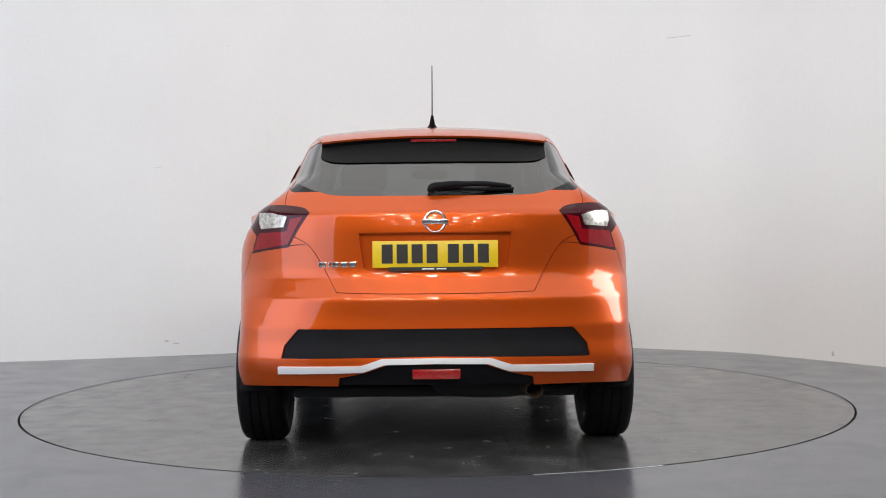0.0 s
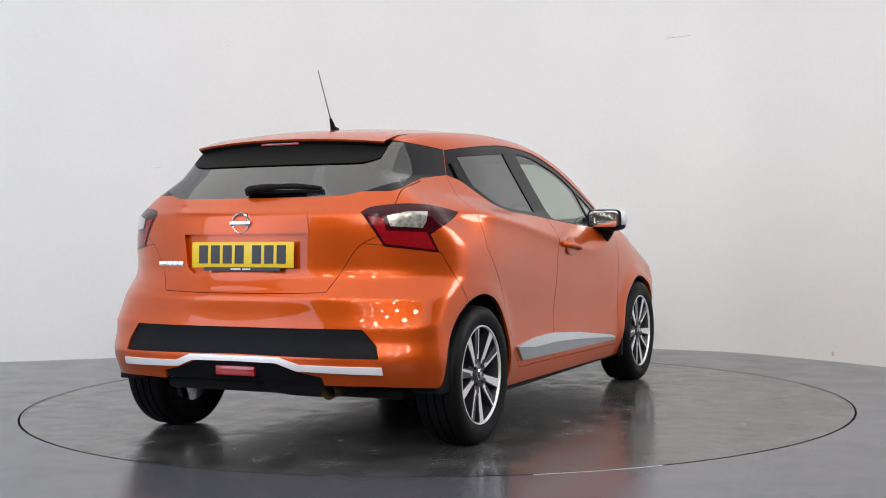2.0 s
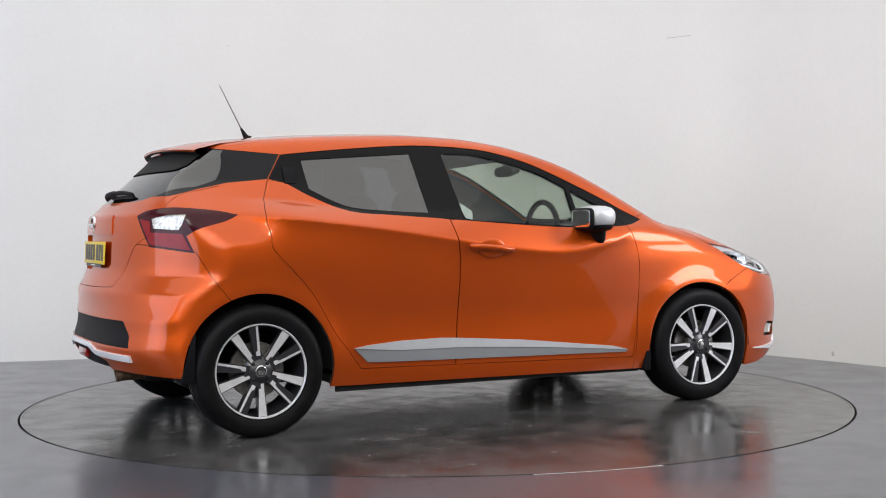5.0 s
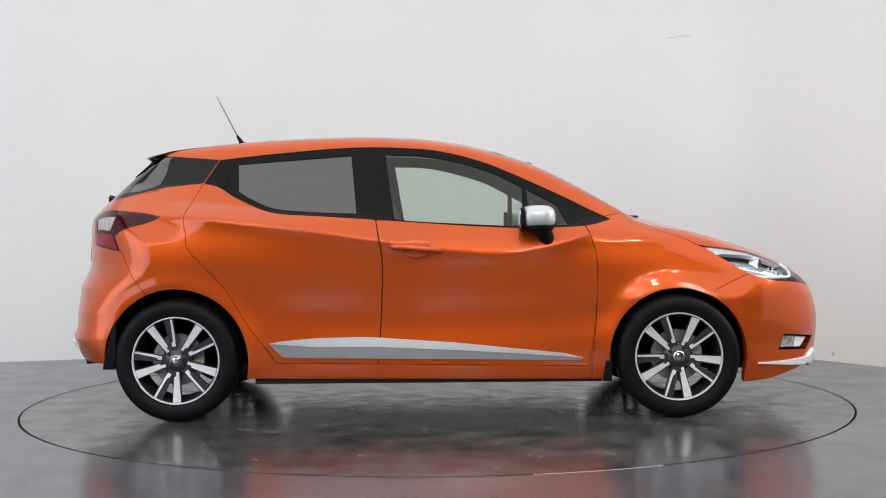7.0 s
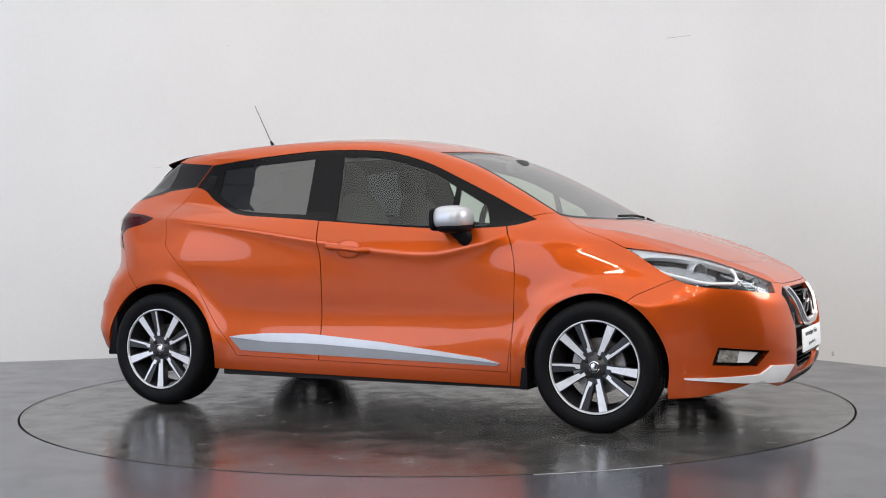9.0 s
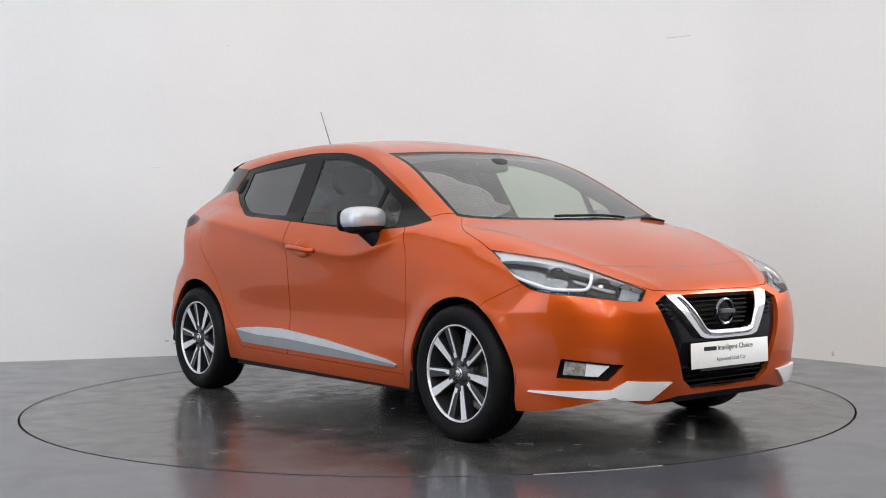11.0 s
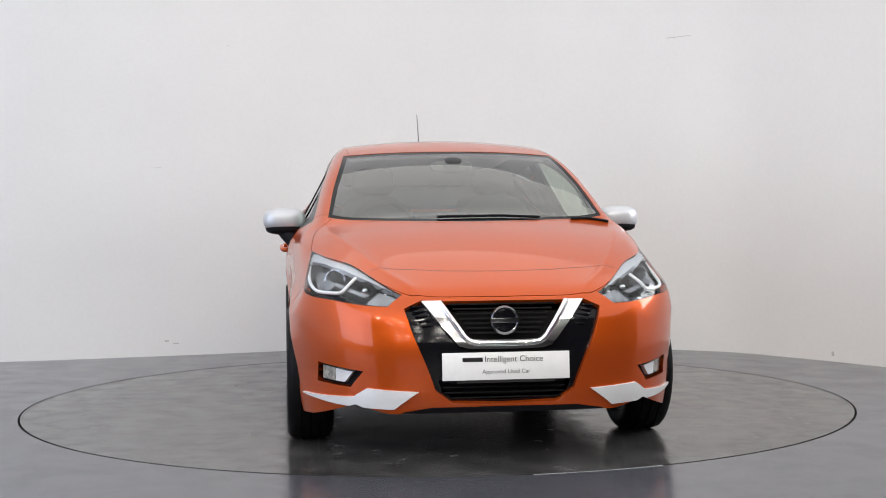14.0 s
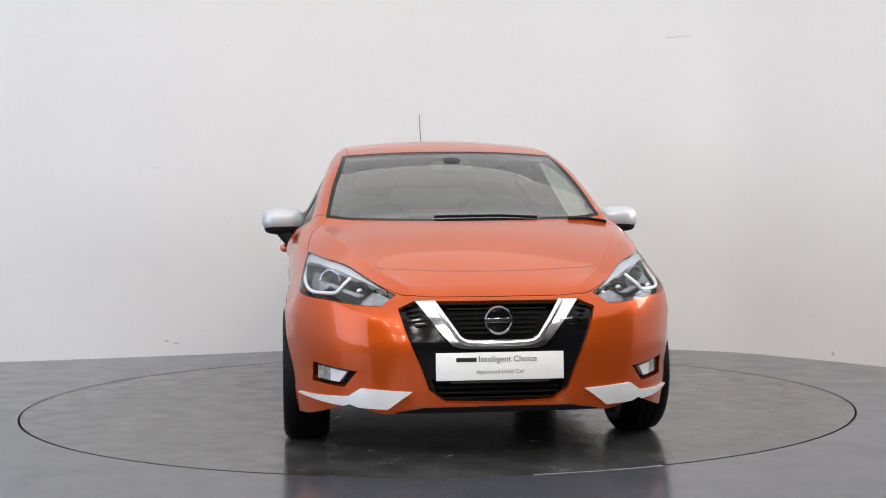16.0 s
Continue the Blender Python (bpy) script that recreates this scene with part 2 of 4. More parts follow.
# ---- the studio ----
RADIUS = 2.25
ground = new("floor", mesh_of("floor", *(lambda n, r, R: (
    [(r * math.cos(2 * math.pi * k / n), r * math.sin(2 * math.pi * k / n), 0) for k in range(n)]
    + [(R * math.cos(2 * math.pi * k / n), R * math.sin(2 * math.pi * k / n), 0) for k in range(n)],
    [(k, n + k, n + (k + 1) % n, (k + 1) % n) for k in range(n)]))(180, RADIUS + 0.006, 27.0), FLOOR))
tagged(ground, "satin grey painted concrete floor around the turntable", "floor", kind="structure")
pit = part("turntable_pit", lathe_bm([(RADIUS + 0.006, 0.0), (RADIUS + 0.006, -0.09), (0.0, -0.09)], 120, "Z"), DARK)
tagged(pit, "dark round pit under the turntable, seen as a thin ring gap", "pit", kind="structure")

bm = bmesh.new()
strip = [[bm.verts.new((r * math.cos(a), r * math.sin(a), 0.0012)) for r in (RADIUS + 0.001, RADIUS + 0.011)] for a in np.radians(np.linspace(-80.6, -66.5, 24))]
for p, q in zip(strip, strip[1:]):
    bm.faces.new((p[0], p[1], q[1], q[0]))
part("edge_strip", bm, ALLOY, pit, "bare bright metal edge strip", smooth=False)

turntable = tagged(new("turntable"), "round grey painted car turntable with dusty scuffs", "turntable")
part("table_top", lathe_bm([(RADIUS - 0.006, -0.06), (RADIUS - 0.006, -0.004), (RADIUS - 0.010, 0.0), (1.2, 0.0), (0.0, 0.0)], 180, "Z"), TABLE, turntable, smooth=False)
part("rim_ring", lathe_bm([(RADIUS - 0.0055, -0.05), (RADIUS - 0.0055, 0.0012), (RADIUS - 0.016, 0.0012), (RADIUS - 0.016, -0.01)], 180, "Z"), TABLE, turntable, "thin steel rim of the table", smooth=False)

WALL_LINE = spline([(-6.9, -7.6), (-7.3, -5.0), (-6.8, -2.0), (-6.0, 0.2), (-5.0, 1.55), (-4.1, 1.98), (-3.23, 2.14), (-2.45, 2.35), (-1.64, 2.61), (-0.8, 2.9), (0.2, 3.06), (1.1, 2.93),
                    (1.83, 2.58), (2.25, 2.32), (2.56, 1.93), (2.84, 1.53), (3.08, 1.1), (3.35, 0.3), (3.5, -0.8), (3.5, -2.2)], 8)


def wall_mesh(line, thick, low, high):
    n = len(line)
    outer = []
    for i, p in enumerate(line):
        d = line[min(i + 1, n - 1)] - line[max(i - 1, 0)]
        d = d / np.hypot(*d)
        outer.append(p + thick * np.array([-d[1], d[0]]))
    v = [(*p, z) for z in (low, high) for p in line] + [(*p, z) for z in (low, high) for p in outer]
    f = []
    for i in range(n - 1):
        f += [(i + 1, i, n + i, n + i + 1), (2 * n + i, 2 * n + i + 1, 3 * n + i + 1, 3 * n + i), (n + i, 3 * n + i, 3 * n + i + 1, n + i + 1)]
    f += [(0, 2 * n, 3 * n, n), (n - 1, 2 * n - 1, 4 * n - 1, 3 * n - 1)]
    return v, f


wall = new("wall_curved", mesh_of("wall_curved", *wall_mesh(WALL_LINE, 0.12, 0.0, 5.2), WALL_WHITE, True))
wall.data.set_sharp_from_angle(angle=radians(50))
tagged(wall, "smooth white curved studio wall with faint marks", "wall", kind="structure")
for name, size, at in (("wall_back", (20, 0.2, 5.2), (0, -24, 2.6)), ("wall_west", (0.2, 34, 5.2), (-10, -7.2, 2.6)),
                       ("wall_east", (0.2, 34, 5.2), (10, -7.2, 2.6)), ("wall_north", (20, 0.2, 5.2), (0, 9.8, 2.6))):
    tagged(part(name, box_bm(size, at), DARK_HALL, smooth=False), "plain grey wall of the hall around the studio", "wall", kind="structure")
tagged(part("ceiling", box_bm((20.4, 34.4, 0.2), (0, -7.2, 5.3)), CEILING, smooth=False), "plain white hall ceiling", "ceiling", kind="structure")


def ceiling_lamp(at):
    lamp = tagged(new("ceiling_lamp"), "round white ceiling lamp, lit", "lamp", "ceiling lamps of the hall")
    part("rim", lathe_bm([(0.30, 0.0), (0.30, -0.05), (0.28, -0.06), (0.27, -0.03)], 20, "Z"), WHITE_PAINT, lamp)
    part("diffuser", lathe_bm([(0.0, -0.045), (0.27, -0.045)], 16, "Z"), LAMP_GLOW, lamp)
    lamp.matrix_basis = pose(*at)
    return lamp


first_lamp = ceiling_lamp((-3.8, -8.2, 5.19))
for ix in range(5):
    for iy in range(5):
        if ix or iy:
            copy_thing(first_lamp, pose(-3.8 + 1.9 * ix + 0.3 * (iy % 2), -8.2 - 2.9 * iy, 5.19))


# faint marks on the wall
for x, y, z, turn, w, h, n in ((-1.715, 2.588, 2.385, 18.4, 0.07, 0.003, 1), (-1.56, 2.640, 2.388, 20.4, 0.12, 0.004, 1), (1.88, 2.553, 2.417, -28.5, 0.20, 0.005, 1), (-2.07, 2.468, 0.114, 17.8, 0.03, 0.012, 1),
                               (-2.003, 2.49, 0.094, 18.1, 0.045, 0.008, 1), (2.77, 1.636, 0.056, -56, 0.022, 0.03, 1), (-2.13, 2.45, 1.44, 17.6, 0.08, 0.002, 1)):
    bm = box_bm((w, 0.003, h), bevel=0.001)
    bmesh.ops.transform(bm, matrix=pose(x, y, z, 0, -2, turn), verts=bm.verts)
    part("scuff_mark", bm, SCUFF, wall, "faint grey scuff mark")

# ---- the car's outer skin: one smooth closed form, cut into panels ----
def curve(points):
    """A smooth monotone curve through a few (a, b) points, held flat past its ends."""
    xs, ys = np.array(points, float).T
    h, d = np.diff(xs), np.diff(ys) / np.diff(xs)
    m = np.concatenate([[d[0]], np.where(d[:-1] * d[1:] > 0, 2 * d[:-1] * d[1:] / np.where(abs(d[:-1] + d[1:]) < 1e-9, 1, d[:-1] + d[1:]), 0), [d[-1]]])

    def at(v):
        v = np.clip(v, xs[0], xs[-1])
        i = np.clip(np.searchsorted(xs, v) - 1, 0, len(h) - 1)
        s = (v - xs[i]) / h[i]
        return (2 * s**3 - 3 * s**2 + 1) * ys[i] + (s**3 - 2 * s**2 + s) * h[i] * m[i] + (3 * s**2 - 2 * s**3) * ys[i + 1] + (s**3 - s**2) * h[i] * m[i + 1]
    return at


def smax(a, b, k):
    return np.maximum(a, b) + np.maximum(k - abs(a - b), 0) ** 2 / (4 * k)


def bump(v, at, wide):
    return np.exp(-(((v - at) / wide) ** 2))


HUB_R, HUB_F, HUB_Z = -1.303, 1.214, 0.305
TOP = curve([(-2.2, 1.30), (-1.6, 1.374), (-1.415, 1.405), (-1.1, 1.44), (-0.8, 1.46), (-0.45, 1.47), (-0.16, 1.462), (0.094, 1.434), (0.286, 1.392), (0.478, 1.333), (0.734, 1.214),
             (0.93, 1.103), (1.07, 1.024), (1.16, 0.997), (1.38, 0.94), (1.625, 0.857), (1.84, 0.762), (1.97, 0.69), (2.1, 0.60)])
NOSE = curve([(0.1, 1.965), (0.2, 2.008), (0.3, 2.036), (0.46, 2.05), (0.57, 2.032), (0.67, 1.995), (0.75, 1.95), (0.85, 1.86), (1.0, 1.7)])
TAIL = curve([(0.15, -1.79), (0.19, -1.835), (0.24, -1.875), (0.32, -1.93), (0.415, -1.966), (0.50, -1.948), (0.60, -1.942), (0.665, -1.944), (0.70, -1.930), (0.80, -1.897), (0.93, -1.895), (1.02, -1.885),
              (1.06, -1.850), (1.10, -1.812), (1.156, -1.755), (1.24, -1.660), (1.317, -1.570), (1.36, -1.520), (1.5, -1.36)])
SIDE = curve([(0.05, 0.70), (0.14, 0.795), (0.21, 0.826), (0.29, 0.842), (0.40, 0.848), (0.52, 0.843), (0.66, 0.852), (0.80, 0.862), (0.88, 0.858), (0.945, 0.835), (1.0, 0.798),
              (1.1, 0.742), (1.2, 0.688), (1.3, 0.636), (1.38, 0.596), (1.5, 0.52)])
CREASE = curve([(-1.9, 1.045), (-1.21, 1.019), (-0.915, 0.988), (-0.632, 0.951), (-0.306, 0.900), (0.077, 0.846), (0.33, 0.828), (0.643, 0.880), (0.771, 0.930), (0.87, 0.962), (1.08, 0.982), (1.4, 0.95)])
FLANK = curve([(0.05, 0.70), (0.14, 0.795), (0.21, 0.826), (0.29, 0.842), (0.40, 0.848), (0.52, 0.846), (0.66, 0.853), (0.80, 0.863), (0.90, 0.867), (1.05, 0.862), (1.3, 0.84)])


def ease(v, low, high):
    t = np.clip((v - low) / (high - low), 0, 1)
    return t * t * (3 - 2 * t)


RIDGE = curve([(0.9, 0.72), (1.15, 0.685), (1.4, 0.62), (1.745, 0.485), (1.97, 0.335), (2.1, 0.28)])


def half_width(x, z):
    # over the doors the shoulder leans in from the crease to the window line
    c = CREASE(x)
    belt = np.maximum(1.05, c + 0.085)
    t = np.clip((z - c) / (belt - c), 0, 1)
    door = np.where(z < c, FLANK(z), np.where(z < belt, FLANK(c) * (1 - t) + SIDE(belt) * t + 0.028 * t * (1 - t), SIDE(z)))
    over = ease(x, -1.50, -1.10) * (1 - ease(x, 0.45, 0.90))
    w = SIDE(z) * (1 - over) + door * over
    up = 1 / (1 + np.exp(-(z - 0.97) / 0.025))
    front = np.maximum(x - 0.2, 0) / 0.69
    w = w - up * (z < 3) * 0.066 * front**2 * (1 - 0.45 * np.clip(x - 1.0, 0, 1))
    f2 = np.clip((x - 0.45) / 0.9, 0, 2)
    w = w - (1 - up) * 0.082 * f2**2 * np.clip((z - 0.60) / 0.26, 0, 1)
    rear = np.maximum(-x - 0.75, 0)
    w = w - rear**2 * (0.012 + 0.19 * np.clip((z - 1.04) / 0.16, 0, 1))
    # lower door hollow and the crease that sweeps down the doors and up over the front wheel
    mid = np.exp(-(((x + 0.05) / 0.75) ** 4))
    w = w - 0.020 * mid * bump(z, 0.47, 0.17)
    under = np.maximum(CREASE(x) - z, 0)
    w = w - 0.015 * np.exp(-(((x + 0.15) / 1.22) ** 6)) * (1 - np.exp(-under / 0.040)) * np.exp(-((under / 0.26) ** 2))
    # flared arches and the rear haunch
    for hx, r, a in ((HUB_R, 0.366, 0.015), (HUB_F, 0.351, 0.018)):
        d = np.hypot(x - hx, z - HUB_Z)
        w = w + a * np.exp(-(np.maximum(d - r, 0) / 0.062) ** 2) * (z > 0.1) * np.clip((z - 0.2) / 0.15, 0, 1)
    w = w + 0.017 * bump(x, -1.22, 0.40) * bump(z, 0.79, 0.15)
    return w


def skin(x, y, z):
    """Below zero inside the body."""
    y = abs(y)
    f_side = y - half_width(x, z)
    f_nose = x - (NOSE(z) - 0.045 * y**2 - (1.16 - 0.95 * np.clip(z - 0.36, 0, 0.42)) * y**5.0)
    bow = (0.30 * y**2 + 0.45 * y**6) * (0.64 + 0.36 * np.clip((z - 0.55) / 0.2, 0, 1))
    f_tail = (TAIL(z) + bow) - x
    mixx = np.clip((x - 0.75) / 0.5, 0, 1)
    fall = 0.045 * (1 - mixx) + 0.035 * mixx
    crest = 0.013 * np.exp(-abs(y - RIDGE(x)) / 0.05) * np.clip((x - 1.0) / 0.25, 0, 1)
    f_top = z - (TOP(x) - fall * (y / 0.6) ** 2 + crest)
    k = 0.05 + 0.05 * np.clip((x - 1.0) / 0.3, 0, 1)
    f = smax(f_side, 0.85 * f_top, k)
    f = smax(f, f_nose, 0.06)
    f = smax(f, f_tail, 0.055)
    return f


def skin_faces():
    """Quads of the right half, each corner a row of place and normal."""
    xs, ys, zs = np.linspace(-2.15, 2.15, 270), np.linspace(-1.0, 0.0, 56), np.linspace(0.08, 1.6, 112)
    sheets = [np.array([[(x, -1.0, z) for z in zs] for x in xs]), np.array([[(x, y, 1.6) for y in ys] for x in xs]),
              np.array([[(2.15, y, z) for z in zs] for y in ys]), np.array([[(-2.15, y, z) for z in zs] for y in ys])]
    quads = []
    for q in sheets:
        core = np.stack([q[..., 0] * 0.74, 0 * q[..., 0], 0 * q[..., 0] + 0.5], -1)
        low, high = np.zeros(q.shape[:2]), np.ones(q.shape[:2])
        for _ in range(40):
            mid = (low + high) / 2
            p = core + mid[..., None] * (q - core)
            out = skin(p[..., 0], p[..., 1], p[..., 2]) > 0
            low, high = np.where(out, low, mid), np.where(out, mid, high)
        p = core + low[..., None] * (q - core)
        x, y, z = p[..., 0], p[..., 1], p[..., 2]
        e = 0.012
        yy = np.minimum(y, -1e-9)
        n = np.stack([skin(x + e, yy, z) - skin(x - e, yy, z), skin(x, yy + e * (yy < -e), z) - skin(x, yy - e, z), skin(x, yy, z + e) - skin(x, yy, z - e)], -1)
        n[..., 1] = np.where(y > -1e-6, 0, n[..., 1])
        n /= np.linalg.norm(n, axis=-1, keepdims=True)
        v = np.concatenate([p, n], -1)
        f = np.stack([v[:-1, :-1], v[1:, :-1], v[1:, 1:], v[:-1, 1:]], 2).reshape(-1, 4, 6)
        c = np.cross(f[:, 2, :3] - f[:, 0, :3], f[:, 3, :3] - f[:, 1, :3])
        away = (c * f[:, 0, 3:]).sum(1) > 0
        quads += [g if ok else g[::-1] for g, ok in zip(f, away)]
    return quads


R2 = math.sqrt(0.5)
VIEWS = {"S": ((1, 0, 0), (0, 0, 1)), "F": ((0, 1, 0), (0, 0, 1)), "T": ((1, 0, 0), (0, 1, 0)),
         "D": ((R2, R2, 0), (0, 0, 1)), "E": ((-R2, R2, 0), (0, 0, 1))}


def inside(poly, pt):
    hit = False
    for a, b in zip(poly, poly[1:] + poly[:1]):
        if (a[1] > pt[1]) != (b[1] > pt[1]) and pt[0] < (b[0] - a[0]) * (pt[1] - a[1]) / (b[1] - a[1]) + a[0]:
            hit = not hit
    return hit


def cut(faces, view, poly, where=None):
    """Splits the faces along the outline, as seen in that view: those inside it, those outside."""
    m = np.array(VIEWS[view], float)
    poly = [np.array(p[:2], float) for p in poly]
    lo, hi = np.min(poly, 0), np.max(poly, 0)
    ins, outs = [], []
    if not faces:
        return ins, outs
    sizes = np.array([len(f) for f in faces])
    starts = np.concatenate([[0], np.cumsum(sizes)[:-1]])
    corners = np.concatenate(faces)[:, :3]
    flat = corners @ m.T
    near = (np.maximum.reduceat(flat, starts) >= lo).all(1) & (np.minimum.reduceat(flat, starts) <= hi).all(1)
    centres = np.add.reduceat(corners, starts) / sizes[:, None]
    ends = poly[1:] + poly[:1]
    e_lo, e_hi = np.minimum(poly, ends), np.maximum(poly, ends)
    f_lo, f_hi = np.minimum.reduceat(flat, starts), np.maximum.reduceat(flat, starts)
    mids = centres @ m.T
    within = np.zeros(len(faces), bool)
    for p, q in zip(poly, ends):
        if p[1] != q[1]:
            within ^= ((p[1] > mids[:, 1]) != (q[1] > mids[:, 1])) & (mids[:, 0] < (q[0] - p[0]) * (mids[:, 1] - p[1]) / (q[1] - p[1]) + p[0])
    for k, f in enumerate(faces):
        if not near[k] or (where and not where(*centres[k])):
            outs.append(f)
            continue
        met = np.nonzero(((f_hi[k] >= e_lo) & (f_lo[k] <= e_hi)).all(1))[0]
        if not len(met):
            (ins if within[k] else outs).append(f)
            continue
        work = [(f, flat[starts[k]:starts[k] + sizes[k]])]
        for i_edge in met:
            p, q, slo, shi = poly[i_edge], ends[i_edge], e_lo[i_edge], e_hi[i_edge]
            nrm = np.array([p[1] - q[1], q[0] - p[0]])
            nxt = []
            for g, w in work:
                if (w.max(0) < slo).any() or (w.min(0) > shi).any():
                    nxt.append((g, w))
                    continue
                d = (w - p) @ nrm
                if (d > 1e-12).all() or (d < -1e-12).all() or (abs(d) < 1e-12).all():
                    nxt.append((g, w))
                    continue
                sides = ([], [])
                for i in range(len(g)):
                    j = (i + 1) % len(g)
                    if d[i] >= 0:
                        sides[0].append(g[i])
                    if d[i] <= 0:
                        sides[1].append(g[i])
                    if d[i] * d[j] < 0:
                        mid = g[i] + (g[j] - g[i]) * d[i] / (d[i] - d[j])
                        sides[0].append(mid)
                        sides[1].append(mid)
                for s in sides:
                    if len(s) > 2:
                        s = np.array(s)
                        nxt.append((s, s[:, :3] @ m.T))
            work = nxt
        for g, w in work:
            (ins if inside(poly, w.mean(0)) else outs).append(g)
    return ins, outs


def inset(poly, d):
    """The outline moved inwards by d."""
    poly = [np.array(p[:2], float) for p in poly]
    area2 = sum(a[0] * b[1] - b[0] * a[1] for a, b in zip(poly, poly[1:] + poly[:1]))
    s, out = (1 if area2 > 0 else -1), []
    for i, p in enumerate(poly):
        a, b = p - poly[i - 1], poly[(i + 1) % len(poly)] - p
        na, nb = np.array([-a[1], a[0]]) / max(np.hypot(*a), 1e-9), np.array([-b[1], b[0]]) / max(np.hypot(*b), 1e-9)
        n = na + nb
        n = n / max(np.hypot(*n), 1e-6)
        out.append(p + s * d * n / max(0.4, n @ na))
    return out


def flip(faces):
    return [f[::-1] * np.array([1, -1, 1, 1, -1, 1]) for f in faces]


def sheet(name, faces, mat, parent, lift=0.0, lip=0.012, label="", mirror=False, both=False):
    """A panel from cut faces, moved out by lift, with a folded edge of depth lip and its own smooth normals."""
    if mirror:
        faces = flip(faces)
    if both:
        faces = faces + flip(faces)
    verts, norms, polys, index, count = [], [], [], {}, {}
    for f in faces:
        ids = []
        for v, key in zip(f, map(tuple, np.rint(f[:, :3] * 1e5).astype(int).tolist())):
            if key not in index:
                index[key] = len(verts)
                verts.append(v[:3] + lift * v[3:])
                norms.append(v[3:] / max(np.linalg.norm(v[3:]), 1e-9))
            if not ids or (ids[-1] != index[key] and ids[0] != index[key]):
                ids.append(index[key])
        if len(ids) > 2 and len(set(ids)) == len(ids):
            polys.append(ids)
            for a, b in zip(ids, ids[1:] + ids[:1]):
                count[(a, b)] = count.get((a, b), 0) + 1
    if lip:
        for (a, b) in [e for e in count if (e[1], e[0]) not in count]:
            k = len(verts)
            va, vb = verts[a], verts[b]
            side = np.cross(vb - va, norms[a])
            side = side / max(np.linalg.norm(side), 1e-9)
            verts += [vb, va, va - lip * norms[a], vb - lip * norms[b]]
            norms += [side] * 4
            polys.append([k, k + 1, k + 2, k + 3])
    me = bpy.data.meshes.new(name)
    me.from_pydata([tuple(v) for v in verts], [], polys)
    me.materials.append(mat)
    me.shade_smooth()
    me.normals_split_custom_set_from_vertices([tuple(n) for n in norms])
    ob = new(name, me)
    ob.parent = parent
    return tagged(ob, label)


def take(pool, view, outline, gap=0.0, where=None):
    """Cuts a panel out of the pool; a gap leaves an open joint round it."""
    got, rest = cut(pool, view, outline, where)
    if gap:
        got, _ = cut(got, view, inset(outline, gap))
    return got, rest

# ---- the car ----
car = tagged(new("car"), "orange metallic five-door hatchback with silver mirror caps, parked on the turntable", "car")
pool = skin_faces()
whole = pool

# open the underside and the wheel arches
_, pool = cut(pool, "S", [(-2.3, -0.2), (2.3, -0.2), (2.3, 0.21), (1.97, 0.21), (1.9, 0.195), (1.56, 0.172), (0.87, 0.196), (-0.95, 0.212), (-1.62, 0.288), (-1.85, 0.308), (-2.3, 0.314)])


def arch(hx, r):
    pts = [(hx + r * math.cos(a), HUB_Z + r * math.sin(a)) for a in np.linspace(-0.25, math.pi + 0.25, 44)]
    return pts + [(pts[-1][0] + 0.01, -0.3), (pts[0][0] - 0.01, -0.3)]


for hx, r in ((HUB_R, 0.362), (HUB_F, 0.347)):
    _, pool = cut(pool, "S", arch(hx, r), lambda x, y, z: y < -0.35)
opened = pool

front = lambda x, y, z: x > 0.9
rear = lambda x, y, z: x < -1.0
HEAD = spline([(0.407, 0.862, 1), (0.541, 0.845), (0.740, 0.812), (0.932, 0.748), (1.083, 0.690, 1), (1.06, 0.644, 1), (0.976, 0.648), (0.812, 0.668), (0.640, 0.684), (0.545, 0.725), (0.445, 0.826)], 4, True)
headlamp_f, pool = take(pool, "D", HEAD, 0.0, front)
TAILLAMP = spline([(0.894, 1.030, 1), (0.835, 1.054), (0.687, 1.066), (0.523, 1.052), (0.418, 1.030, 1), (0.462, 1.000), (0.551, 0.963), (0.602, 0.934, 1), (0.562, 0.856, 1), (0.682, 0.871), (0.805, 0.885, 1)], 4, True)
tail_f, pool = take(pool, "E", TAILLAMP, 0.0, rear)
FOG = [(0.722, 0.408), (0.985, 0.384), (0.915, 0.316), (0.700, 0.326)]
fog_f, pool = take(pool, "D", FOG, 0.0, front)
BLADE = spline([(0.585, 0.268, 1), (0.735, 0.270), (0.930, 0.279, 1), (0.997, 0.316, 1), (1.182, 0.303, 1), (1.090, 0.233, 1), (0.97, 0.238), (0.82, 0.245), (0.70, 0.254), (0.582, 0.263, 1)], 4, True)
blade_f, pool = take(pool, "D", BLADE, 0.0, front)
GRILLE = spline([(0.02, 0.664, 1), (-0.25, 0.664), (-0.335, 0.668, 1), (-0.405, 0.636, 1), (-0.374, 0.535), (-0.318, 0.40), (-0.283, 0.305, 1), (-0.215, 0.255, 1), (0.02, 0.247, 1)], 4, True)
grille_f, pool = take(pool, "F", GRILLE, 0.0, lambda x, y, z: x > 1.7)
LIP = [(0.02, 0.238), (-0.30, 0.236), (-0.41, 0.218), (-0.45, 0.19), (-0.45, 0.1), (0.02, 0.1)]
lip_f, pool = take(pool, "F", LIP, 0.0, lambda x, y, z: x > 1.7)

